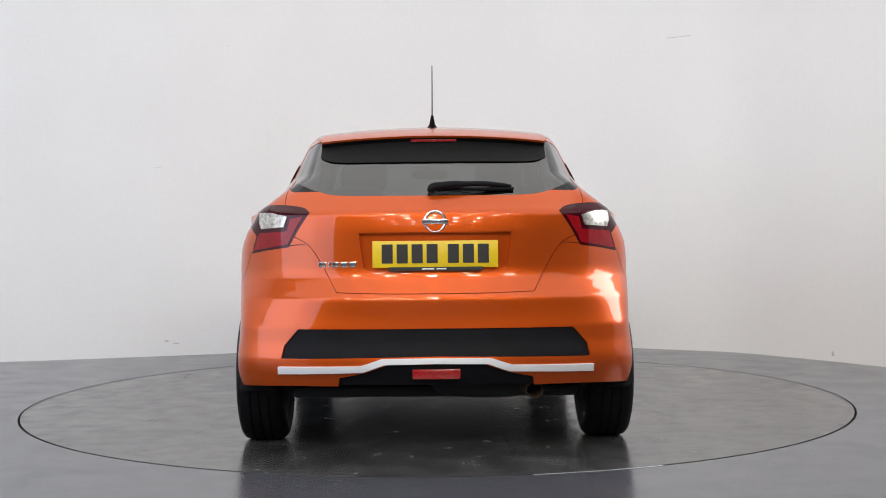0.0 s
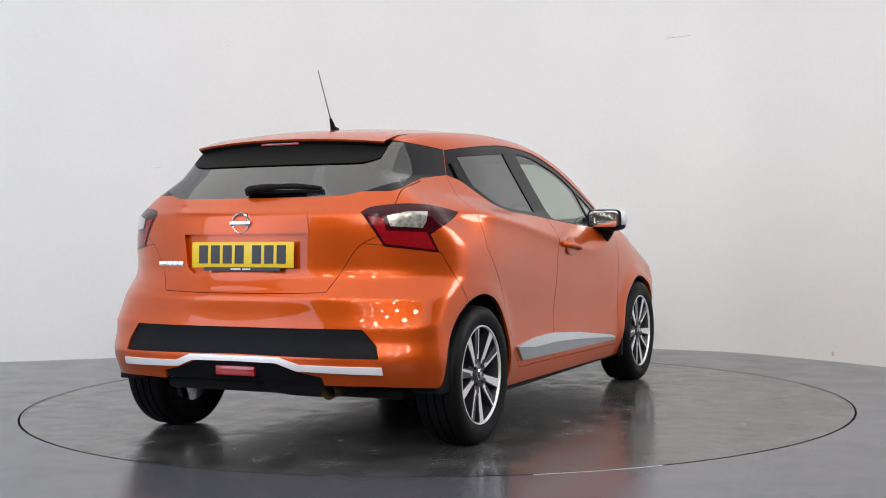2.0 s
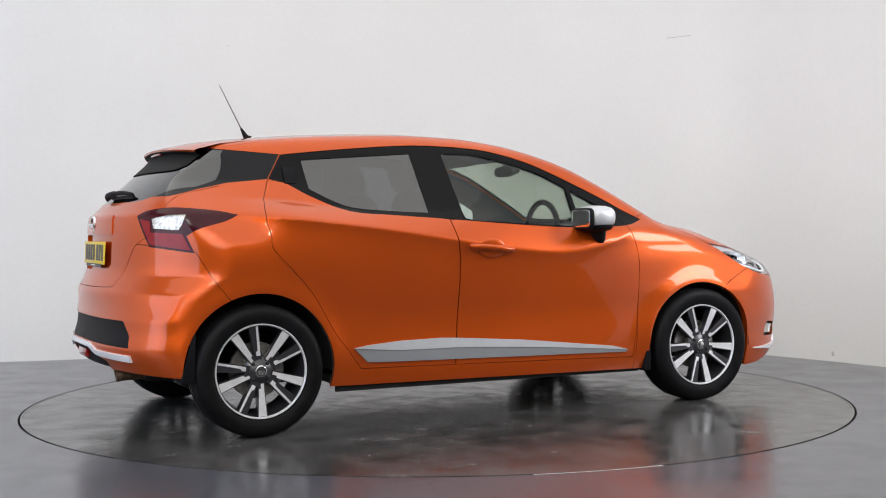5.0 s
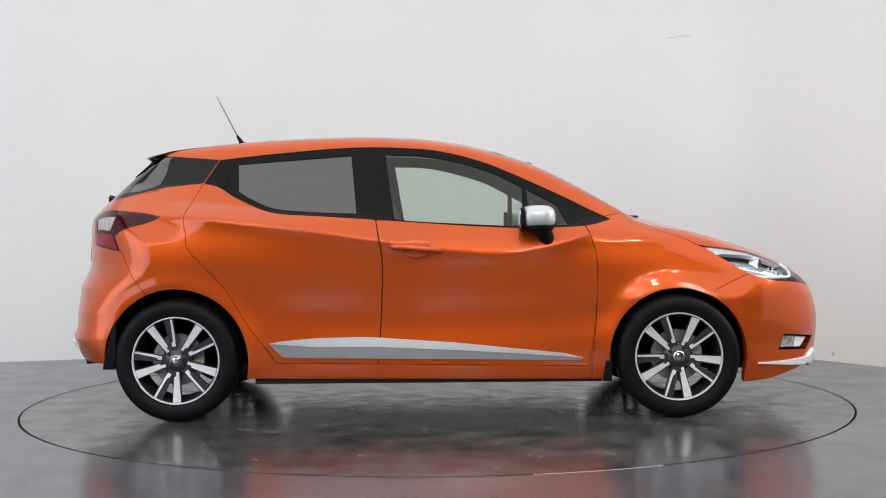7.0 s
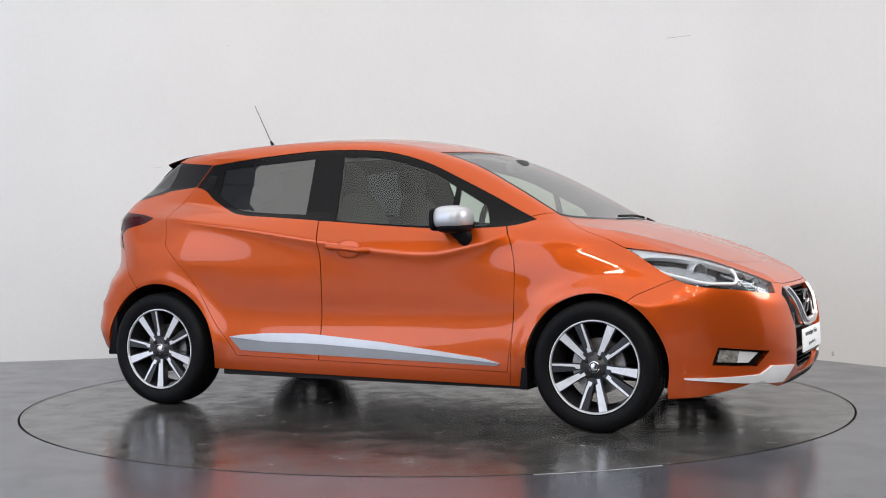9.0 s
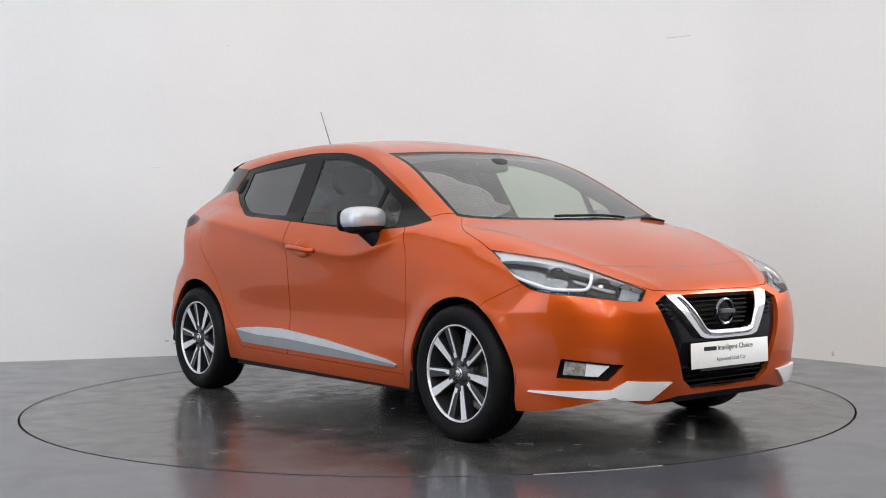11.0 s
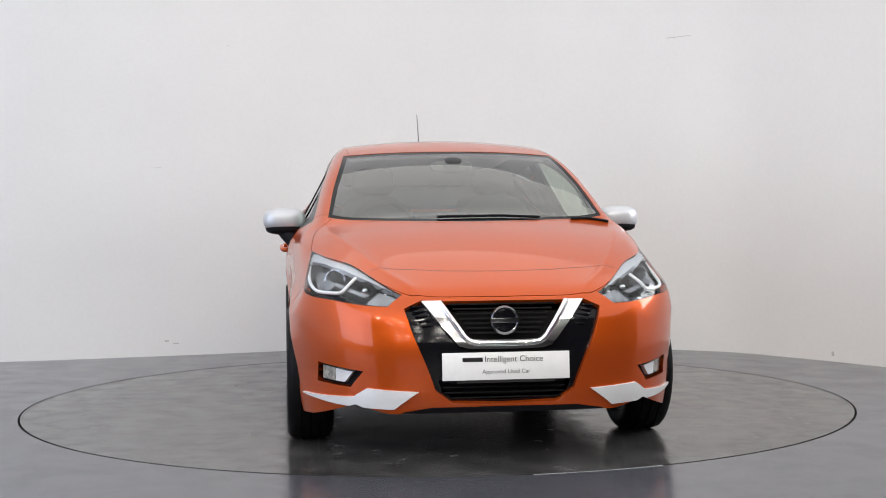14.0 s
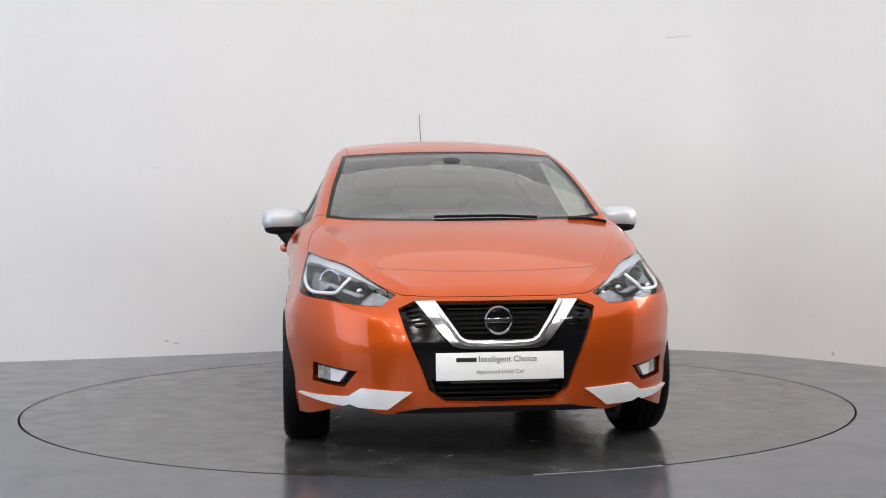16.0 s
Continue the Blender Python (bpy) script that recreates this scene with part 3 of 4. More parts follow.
PANEL = [(0.02, 0.549), (-0.572, 0.546), (-0.632, 0.478), (-0.645, 0.424), (0.02, 0.436)]
panel_f, pool = take(pool, "F", PANEL, 0.0, lambda x, y, z: x < -1.7)
STRIP = [(0.02, 0.429), (-0.222, 0.427), (-0.312, 0.398), (-0.655, 0.391), (-0.655, 0.362), (-0.30, 0.374), (-0.212, 0.404), (0.02, 0.408)]
strip_f, pool = take(pool, "F", STRIP, 0.0, lambda x, y, z: x < -1.7)
VALANCE = [(0.02, 0.404), (-0.200, 0.402), (-0.294, 0.368), (-0.40, 0.345), (-0.42, 0.20), (0.02, 0.20)]
valance_f, pool = take(pool, "F", VALANCE, 0.0, lambda x, y, z: x < -1.7)

# glass
REAR_PANE = spline([(0.02, 1.097, 1), (-0.20, 1.098), (-0.41, 1.102), (-0.51, 1.126), (-0.606, 1.166, 1), (-0.575, 1.25), (-0.53, 1.345, 1), (0.02, 1.36, 1)], 4, True)
rear_pane_f, pool = take(pool, "F", REAR_PANE, 0.0, lambda x, y, z: x < -1.2 and z > 1.08)
SCREEN_LINE = spline([(0.02, 0.990, 1), (-0.34, 0.996), (-0.58, 1.004), (-0.672, 1.016, 1), (-0.632, 1.17), (-0.563, 1.352, 1), (-0.30, 1.366), (0.02, 1.370, 1)], 4, True)
screen_f, pool = take(pool, "F", SCREEN_LINE, 0.0, lambda x, y, z: x > 0.1 and z > 0.97)
cabin = lambda x, y, z: y < -0.3 and z > 0.9
REAR_WINDOW = spline([(-1.018, 1.300, 1), (-0.433, 1.341, 1), (-0.398, 1.040, 1), (-0.62, 1.050), (-0.80, 1.066), (-0.90, 1.100), (-1.004, 1.157, 1)], 4, True)
rear_window_f, pool = take(pool, "S", REAR_WINDOW, 0.0, cabin)
FRONT_WINDOW = spline([(-0.256, 1.346, 1), (-0.028, 1.333), (0.264, 1.257), (0.442, 1.171, 1), (0.445, 0.966, 1), (0.15, 0.982), (-0.171, 1.004), (-0.210, 1.032, 1)], 4, True)
front_window_f, pool = take(pool, "S", FRONT_WINDOW, 0.0, cabin)
QUARTER = [(0.468, 1.158), (0.62, 1.076), (0.668, 0.974), (0.477, 0.968)]
quarter_f, pool = take(pool, "S", QUARTER, 0.0, cabin)
FRAME = spline([(-1.192, 1.203, 1), (-1.110, 1.180), (-1.008, 1.119), (-0.829, 1.046), (-0.60, 1.026), (-0.371, 1.010), (-0.03, 0.984), (0.2, 0.968), (0.454, 0.957), (0.755, 0.966), (0.893, 0.998, 1),
                (0.779, 1.053), (0.666, 1.111), (0.437, 1.219), (0.265, 1.293), (0.09, 1.345), (-0.087, 1.373), (-0.41, 1.383), (-0.793, 1.356), (-1.115, 1.324, 1)], 4, True)
frame_f, pool = take(pool, "S", FRAME, 0.0, cabin)
frame_rear_f, frame_front_f = cut(frame_f, "S", [(-1.5, 0.8), (-0.300, 0.8), (-0.300, 1.003), (-0.326, 1.5), (-1.5, 1.5)])
frame_front_f, frame_fixed_f = cut(frame_front_f, "S", [(-0.6, 0.8), (0.775, 0.8), (0.775, 0.93), (0.715, 1.045), (0.69, 1.12), (0.69, 1.6), (-0.6, 1.6)])
PILLAR = [(-1.196, 1.202), (-1.39, 1.184), (-1.534, 1.152), (-1.66, 1.120), (-1.82, 1.120), (-1.75, 1.44), (-1.40, 1.350), (-1.118, 1.325)]
pillar_f, pool = take(pool, "S", PILLAR, 0.0, lambda x, y, z: y < -0.3 and x < -1.05 and z > 1.1)

# opening panels and wings
GAP = 0.0028
BONNET = spline([(1.215, 0.02, 1), (1.20, -0.10), (1.14, -0.34), (1.04, -0.56), (0.985, -0.64, 1), (1.10, -0.728), (1.22, -0.752), (1.333, -0.762, 1), (1.50, -0.717), (1.69, -0.624), (1.83, -0.514), (1.935, -0.405), (1.962, -0.30), (1.972, 0.02, 1)], 4, True)
bonnet_f, pool = take(pool, "T", BONNET, GAP, lambda x, y, z: z > 0.6 and x > 0.9)
TAILGATE = spline([(0.02, 1.13, 1), (-0.63, 1.17, 1), (-0.640, 1.05), (-0.60, 0.93, 1), (-0.516, 0.875), (-0.41, 0.695, 1), (-0.2, 0.690), (0.02, 0.690, 1)], 4, True)
tailgate_f, pool = take(pool, "F", TAILGATE, GAP, lambda x, y, z: x < -1.3 and z > 0.6)
REAR_DOOR = spline([(-1.196, 1.201, 1), (-1.250, 1.08), (-1.264, 1.012), (-1.248, 0.93), (-1.240, 0.868), (-1.15, 0.77), (-1.048, 0.656), (-0.938, 0.471), (-0.86, 0.37), (-0.80, 0.288, 1), (-0.291, 0.280, 1),
                    (-0.274, 0.52), (-0.265, 0.776), (-0.280, 0.90), (-0.300, 1.004, 1), (-0.6, 1.10, 1)], 4, True)
rear_door_f, pool = take(pool, "S", REAR_DOOR, GAP, lambda x, y, z: y < -0.4)
FRONT_DOOR = spline([(-0.300, 1.004, 1), (-0.280, 0.90), (-0.265, 0.776), (-0.274, 0.52), (-0.291, 0.280, 1), (0.770, 0.262, 1), (0.803, 0.511), (0.813, 0.766), (0.795, 0.87), (0.770, 0.94), (0.735, 1.0, 1)], 4, True)
front_door_f, pool = take(pool, "S", FRONT_DOOR, GAP, lambda x, y, z: y < -0.4)
front_bumper_f, pool = take(pool, "S", [(1.36, 0.608), (1.414, 0.647), (1.55, 0.708), (1.66, 0.74), (1.85, 0.85), (2.3, 0.85), (2.3, 0.0), (1.36, 0.0)], GAP)
rear_bumper_f, pool = take(pool, "S", [(-1.586, 0.862), (-1.516, 0.73), (-1.446, 0.641), (-1.446, 0.0), (-2.3, 0.0), (-2.3, 0.90), (-1.80, 0.90)], GAP)
wing_f, pool = take(pool, "S", [(0.770, 0.1), (0.803, 0.511), (0.813, 0.766), (0.795, 0.87), (0.770, 0.94), (0.745, 0.99), (0.93, 1.03), (1.0, 1.03), (1.9, 1.0), (1.9, 0.5), (1.36, 0.1)], GAP, lambda x, y, z: y < -0.3 and x > 0.6)
ROOF = [(-1.62, 0.02), (-1.62, -0.48), (-1.30, -0.525), (-0.8, -0.548), (-0.2, -0.548), (0.2, -0.535), (0.325, -0.53), (0.37, -0.3), (0.385, 0.02)]
roof_f, pool = take(pool, "T", ROOF, 0.0015, lambda x, y, z: z > 1.28)

roof = sheet("roof", roof_f, PAINT, car, both=True)
shell = sheet("body_shell", pool, PAINT, car, both=True)
bonnet = sheet("bonnet", bonnet_f, PAINT, car, both=True)
recess_f, tailgate_f = cut(tailgate_f, "F", [(0.02, 0.940), (-0.318, 0.940), (-0.300, 0.80), (-0.262, 0.772), (0.02, 0.770)])
badge_f, tailgate_f = cut(tailgate_f, "F", [(0.02, 1.034), (-0.304, 1.034), (-0.322, 0.944), (0.02, 0.944)])
tailgate = sheet("tailgate", tailgate_f, PAINT, car, both=True, lip=0.03)
sheet("badge_panel", badge_f, PAINT, tailgate, 0.005, 0.006, "raised panel behind the emblem", both=True)
sheet("plate_recess", recess_f, PAINT, tailgate, -0.020, 0, "recess behind the number plate", both=True)
front_bumper = sheet("front_bumper", front_bumper_f, PAINT, car, both=True, lip=0.03)
rear_bumper = sheet("rear_bumper", rear_bumper_f, PAINT, car, both=True, lip=0.02)
mesh_f, grille_f = cut(grille_f, "F", [(0.02, 0.664), (-0.258, 0.664), (-0.18, 0.556), (-0.15, 0.522), (-0.112, 0.51), (0.02, 0.509)])
intake_f, grille_f = cut(grille_f, "F", [(0.02, 0.345), (-0.275, 0.345), (-0.255, 0.292), (-0.205, 0.264), (0.02, 0.258)])
for f in (mesh_f, intake_f):
    sheet("grille_mesh", f, MATT, front_bumper, -0.07, -0.05, "deep matt black mesh", both=True)
grille_panel = sheet("grille_panel", grille_f, BLACK_GLOSS, front_bumper, -0.022, 0, "gloss black grille surround", both=True)
sheet("lower_lip", lip_f, BLACK_PLASTIC, front_bumper, -0.004, 0.02, "black plastic lower lip", both=True)
sheet("protective_panel", panel_f, BLACK_PLASTIC, rear_bumper, -0.008, 0.02, "black grained plastic bumper insert", both=True)
sheet("bright_strip", strip_f, WHITE_PAINT, rear_bumper, 0.010, 0.024, "bright silver bumper strip", both=True)
sheet("valance", valance_f, BLACK_PLASTIC, rear_bumper, -0.012, 0.03, "black plastic valance", both=True)
sheet("rear_screen", rear_pane_f, PRIVACY, tailgate, -0.002, 0, "dark tinted rear window glass", both=True)
SCREEN_CLEAR = [(0.03, 1.003), (-0.34, 1.009), (-0.57, 1.017), (-0.651, 1.029), (-0.612, 1.17), (-0.546, 1.338), (-0.30, 1.353), (0.03, 1.357)]
screen_f, print_f = cut(screen_f, "F", SCREEN_CLEAR)
windscreen = sheet("windscreen", screen_f, SCREEN, car, -0.002, 0, "clear windscreen glass", both=True)
sheet("screen_border", print_f, BLACK_FILM, windscreen, -0.002, 0.004, "black printed edge of the windscreen", both=True)

# everything behind the skin but the panes and lamps
lining = [f for f in opened]
for view, line, where in (("F", REAR_PANE, lambda x, y, z: x < -1.2 and z > 1.08), ("F", SCREEN_LINE, lambda x, y, z: x > 0.1 and z > 0.97), ("S", REAR_WINDOW, cabin), ("S", FRONT_WINDOW, cabin),
                          ("S", QUARTER, cabin), ("D", HEAD, front), ("D", FOG, front), ("F", GRILLE, lambda x, y, z: x > 1.7)):
    _, lining = cut(lining, view, line, where)
sheet("inner_lining", lining, INNER, car, -0.024, 0, "dark inner trim", both=True)
head_f, _ = cut(whole, "T", ROOF, lambda x, y, z: z > 1.28)
sheet("headlining", head_f, HEADLINING, car, -0.032, 0, "pale grey cloth headlining", both=True)

TRIM_TOP = [(-0.838, 0.388), (-0.768, 0.400), (-0.598, 0.413), (-0.372, 0.417), (-0.287, 0.413), (0.08, 0.387), (0.644, 0.328), (0.735, 0.306), (0.40, 0.330), (0.08, 0.349), (-0.287, 0.366), (-0.60, 0.368)]
TRIM_LOW = [(-0.838, 0.388), (-0.60, 0.368), (-0.287, 0.366), (0.08, 0.349), (0.40, 0.330), (0.735, 0.306), (0.720, 0.294), (0.079, 0.303), (-0.60, 0.314), (-0.769, 0.320)]
sill_side = lambda x, y, z: y < -0.5
trim_top_f, _ = cut(whole, "S", TRIM_TOP, sill_side)
trim_low_f, _ = cut(whole, "S", TRIM_LOW, sill_side)
REAR_HALF = [(-1.2, 0.2), (-0.287, 0.2), (-0.287, 0.5), (-1.2, 0.5)]
white_f, _ = cut(tail_f, "E", [(0.790, 1.014), (0.70, 1.030), (0.612, 1.030), (0.622, 0.99), (0.640, 0.962), (0.778, 0.970)])
lower_f, upper_f = cut(tail_f, "E", [(0.868, 1.014), (0.806, 1.004), (0.795, 0.952), (0.622, 0.944), (0.580, 0.868), (0.69, 0.882), (0.80, 0.896)])
fog_lens_f, _ = cut(fog_f, "D", [(0.735, 0.394), (0.925, 0.376), (0.875, 0.332), (0.725, 0.338)])
lamp_rim_f, _ = cut(headlamp_f, "D", [(0.40, 0.88), (0.55, 0.86), (0.75, 0.828), (0.94, 0.764), (1.10, 0.70), (1.085, 0.690), (0.93, 0.742), (0.735, 0.797), (0.60, 0.818), (0.50, 0.822), (0.455, 0.815)])
bowl_f, _ = cut(headlamp_f, "D", [(0.475, 0.800), (0.60, 0.800), (0.76, 0.762), (0.735, 0.705), (0.655, 0.700), (0.565, 0.735)])
tip_f, _ = cut(headlamp_f, "D", [(0.985, 0.712), (1.065, 0.688), (1.052, 0.655), (0.968, 0.661)])
bezel_f, _ = cut(headlamp_f, "D", [(0.775, 0.752), (0.96, 0.700), (0.945, 0.690), (0.785, 0.736)])


def ball(at, size, seg=20):
    bm = bmesh.new()
    bmesh.ops.create_uvsphere(bm, u_segments=seg, v_segments=seg // 2, radius=1)
    bmesh.ops.scale(bm, vec=size, verts=bm.verts)
    bmesh.ops.translate(bm, vec=at, verts=bm.verts)
    return bm


def mirrored(bm, left):
    if left:
        bmesh.ops.scale(bm, vec=(1, -1, 1), verts=bm.verts)
        bmesh.ops.reverse_faces(bm, faces=bm.faces)
    return bm


def superball(at, size, power=3.2, seg=28):
    """A cushion-like rounded block."""
    bm = bmesh.new()
    bmesh.ops.create_uvsphere(bm, u_segments=seg, v_segments=seg // 2 + 2, radius=1)
    for v in bm.verts:
        c = v.co
        k = (abs(c.x) ** power + abs(c.y) ** power + abs(c.z) ** power) ** (-1 / power)
        v.co = Vector((c.x * k * size[0], c.y * k * size[1], c.z * k * size[2])) + Vector(at)
    return bm


def on_skin(x, z, side=-1):
    """The half width of the finished skin at that place along the flank."""
    y = np.linspace(0.2, 1.0, 801)
    return side * float(y[np.argmax(skin(x + 0 * y, y, z + 0 * y) > 0)])


def nose_at(y, z, rear_end=False):
    x = np.linspace(-1.2, -2.2, 1001) if rear_end else np.linspace(1.2, 2.2, 1001)
    return float(x[np.argmax(skin(x, y + 0 * x, z + 0 * x) > 0)])


for left in (False, True):
    wing = sheet("front_wing", wing_f, PAINT, car, mirror=left)
    rear_door = sheet("rear_door", rear_door_f, PAINT, car, mirror=left)
    front_door = sheet("front_door", front_door_f, PAINT, car, mirror=left)
    sheet("window_frame", frame_rear_f, BLACK_FILM, rear_door, -0.004, 0.012, "black window surround", mirror=left)
    sheet("window_frame", frame_front_f, BLACK_FILM, front_door, -0.004, 0.012, "black window surround", mirror=left)
    sheet("sail_panel", frame_fixed_f, BLACK_FILM, wing, -0.003, 0.012, "black corner panel", mirror=left)
    sheet("pillar_trim", pillar_f, BLACK_GLOSS, shell, -0.002, 0.012, "gloss black rear pillar", mirror=left)
    sheet("side_glass", rear_window_f, PRIVACY, rear_door, -0.008, 0, "dark privacy glass", mirror=left)
    sheet("side_glass", front_window_f, SIDE_GLASS, front_door, -0.008, 0, "clear green-tinted glass", mirror=left)
    sheet("quarter_glass", quarter_f, SIDE_GLASS, front_door, -0.008, 0, "small clear corner glass", mirror=left)
    for door, pick in ((rear_door, 0), (front_door, 1)):
        sheet("trim_blade", cut(trim_top_f, "S", REAR_HALF)[pick], SILVER, door, 0.014, 0.016, "silver upper door trim", mirror=left)
        sheet("trim_base", cut(trim_low_f, "S", REAR_HALF)[pick], GREY_TRIM, door, 0.010, 0.012, "grey lower door trim", mirror=left)
    head = sheet("headlamp", headlamp_f, LENS, car, 0.001, 0, "clear headlamp with a bright daylight-running outline", mirror=left)
    sheet("housing", headlamp_f, SMOKE, head, -0.05, -0.05, "dark lamp housing", mirror=left)
    sheet("brow", lamp_rim_f, SILVER, head, -0.010, 0.02, "bright upper light strip", mirror=left)
    sheet("reflector_panel", bowl_f, GREY_REFLECTOR, head, -0.040, 0.01, "faceted bright reflector", mirror=left)
    sheet("reflector_panel", tip_f, GREY_REFLECTOR, head, -0.020, 0.01, "bright reflector at the lamp's tip", mirror=left)
    sheet("inner_bezel", bezel_f, GREY_REFLECTOR, head, -0.018, 0.008, "slim chrome inner bezel", mirror=left)
    s = 1 if left else -1
    for x, y, z, r, m, nm in ((1.652, 0.662, 0.738, 0.046, REFLECTOR, "reflector_bowl"), (1.810, 0.550, 0.698, 0.040, SMOKE, "projector"), (1.868, 0.472, 0.682, 0.030, SMOKE, "indicator")):
        bm = lathe_bm([(0.0, -0.03), (r * 0.5, -0.026), (r * 0.8, -0.012), (r, 0.016), (r * 1.06, 0.016), (r * 1.06, -0.03)], 28)
        bmesh.ops.transform(bm, matrix=Matrix.Translation((x, s * y, z)) @ pose(0, 0, 0, 0, 0, -62 if s > 0 else -118), verts=bm.verts)
        part(nm, bm, m, head)
        part("lamp_eye", ball((x - 0.008, s * (y - 0.004), z), (r * 0.55,) * 3, 14), CHROME if m is SMOKE else LENS, head)
    path = [(1.38, 0.765, 0.825), (1.495, 0.780, 0.755), (1.635, 0.770, 0.716), (1.712, 0.746, 0.698), (1.785, 0.694, 0.694), (1.822, 0.655, 0.697), (1.820, 0.626, 0.725), (1.79, 0.592, 0.756)]
    line = spline(path, 5)
    part("light_guide", tube_bm([(p[0] + 0.0, s * (p[1] - 0.005), p[2]) for p in line], 0.0070, 8), WHITE_PLATE, head, "pale boomerang light guide")
    tail = sheet("tail_lamp", lower_f, RED_LENS, car, 0.003, 0.02, "red boomerang tail lamp with a clear reversing window", mirror=left)
    sheet("upper_lens", upper_f, DARK_RED, tail, 0.001, 0.02, "dark red upper lens", mirror=left)
    sheet("clear_window", white_f, CLEAR, tail, 0.005, 0.004, "clear reversing window", mirror=left)
    part("bulb", ball((-1.728, s * 0.615, 0.998), (0.018, 0.022, 0.022), 12), AMBER, tail)
    drl_f, bulb_f = cut(fog_lens_f, "D", [(0.835, 0.45), (1.0, 0.45), (1.0, 0.30), (0.815, 0.30)])
    fog = sheet("fog_lamp", bulb_f, CLEAR, front_bumper, -0.014, 0.02, "clear fog lamp beside a white running light", mirror=left)
    sheet("running_light", drl_f, WHITE_PAINT, fog, -0.012, 0.02, "white running light", mirror=left)
    sheet("bezel", fog_f, BLACK_PLASTIC, fog, -0.03, -0.03, "black fog lamp bezel", mirror=left)
    sheet("bumper_blade", blade_f, WHITE_PAINT, front_bumper, 0.012, 0.03, "bright silver bumper blade", mirror=left)

    # door mirror
    mirror = part("door_mirror", mirrored(superball((0.510, -0.880, 1.010), (0.088, 0.108, 0.060), 3.0), left), SILVER, car, "satin silver mirror cap on a black foot")
    part("mirror_base", mirrored(superball((0.514, -0.878, 0.968), (0.078, 0.098, 0.034), 2.8), left), BLACK_PLASTIC, mirror)
    part("mirror_foot", mirrored(tube_bm([(0.52, -0.875, 0.970), (0.545, -0.858, 0.930), (0.565, -0.825, 0.890)], [0.052, 0.040, 0.038], 14), left), BLACK_PLASTIC, mirror)
    part("mirror_surround", mirrored(superball((0.434, -0.880, 1.002), (0.014, 0.100, 0.056), 5), left), BLACK_PLASTIC, mirror)
    part("mirror_glass", mirrored(superball((0.4225, -0.880, 1.004), (0.004, 0.088, 0.046), 6), left), CHROME, mirror)
    # handles
    for door, x, z in ((front_door, -0.095, 0.861),):
        y = abs(on_skin(x, z))
        path = [(x - 0.118, -y + 0.002, z + 0.008), (x - 0.10, -y - 0.022, z + 0.007), (x, -y - 0.032, z), (x + 0.09, -y - 0.024, z - 0.011), (x + 0.12, -y + 0.002, z - 0.014)]
        bm = tube_bm(spline(path, 5), 0.0135, 12)
        part("door_handle", mirrored(bm, left), PAINT, door)
        part("handle_recess", mirrored(superball((x + 0.005, -y + 0.003, z - 0.003), (0.072, 0.008, 0.048), 2.2), left), PAINT, door)
    part("door_handle", mirrored(box_bm((0.062, 0.006, 0.095), (-1.088, on_skin(-1.088, 1.222) + 0.001, 1.222), 0.004, pose(0, 0, 0, -28, 0, 0)), left), BLACK_PLASTIC, rear_door, "hidden black rear handle in the window corner")

# boot spoiler
def top_at(x, y):
    z = np.linspace(1.55, 0.5, 2101)
    return float(z[np.argmax(skin(x + 0 * z, y + 0 * z, z) < 0)])


def spoiler():
    top, low = [], []
    for y in np.linspace(-0.495, 0.495, 45):
        e = -1.598 + 0.30 * y**2 + 1.0 * y**6
        ze = float(TOP(-1.60)) - 0.030 * (y / 0.6) ** 2 - 0.004
        z0, z1 = top_at(-1.18, y), top_at(-1.27, y)
        m = 0.5 * (-1.27 + e)
        top.append([(-1.18, y, z0 - 0.002), (-1.27, y, z1 + 0.002), (m, y, (z1 + ze) / 2 + 0.007), (e + 0.02, y, ze + 0.002), (e, y, ze - 0.006), (e + 0.006, y, ze - 0.014)])
        rise = 0.35 * (abs(y) / 0.495) ** 14
        zf = 1.248 + (ze - 0.030 - 1.248) * rise
        zm = zf + 0.62 * (ze - 0.030 - zf)
        low.append([(e + 0.006, y, ze - 0.014), (e + 0.030, y, ze - 0.028), (nose_at(y, zm, True) - 0.006, y, zm), (nose_at(y, zf, True) - 0.005, y, zf), (nose_at(y, zf, True) + 0.006, y, zf - 0.004)])
    for name, rows, mat, label in (("boot_spoiler", top, PAINT, "orange roof spoiler lip"), ("spoiler_underside", low, MATT, "black spoiler underside")):
        bm = bmesh.new()
        grid = [[bm.verts.new(p) for p in r] for r in rows]
        for p, q in zip(grid, grid[1:]):
            for i in range(len(p) - 1):
                bm.faces.new((p[i], p[i + 1], q[i + 1], q[i]))
        bmesh.ops.recalc_face_normals(bm, faces=bm.faces)
        part(name, bm, mat, tailgate, label)


spoiler()
part("brake_light", box_bm((0.012, 0.20, 0.014), (-1.574, 0, 1.346), 0.003), RED_GLOSS, tailgate, "red high-level brake light")

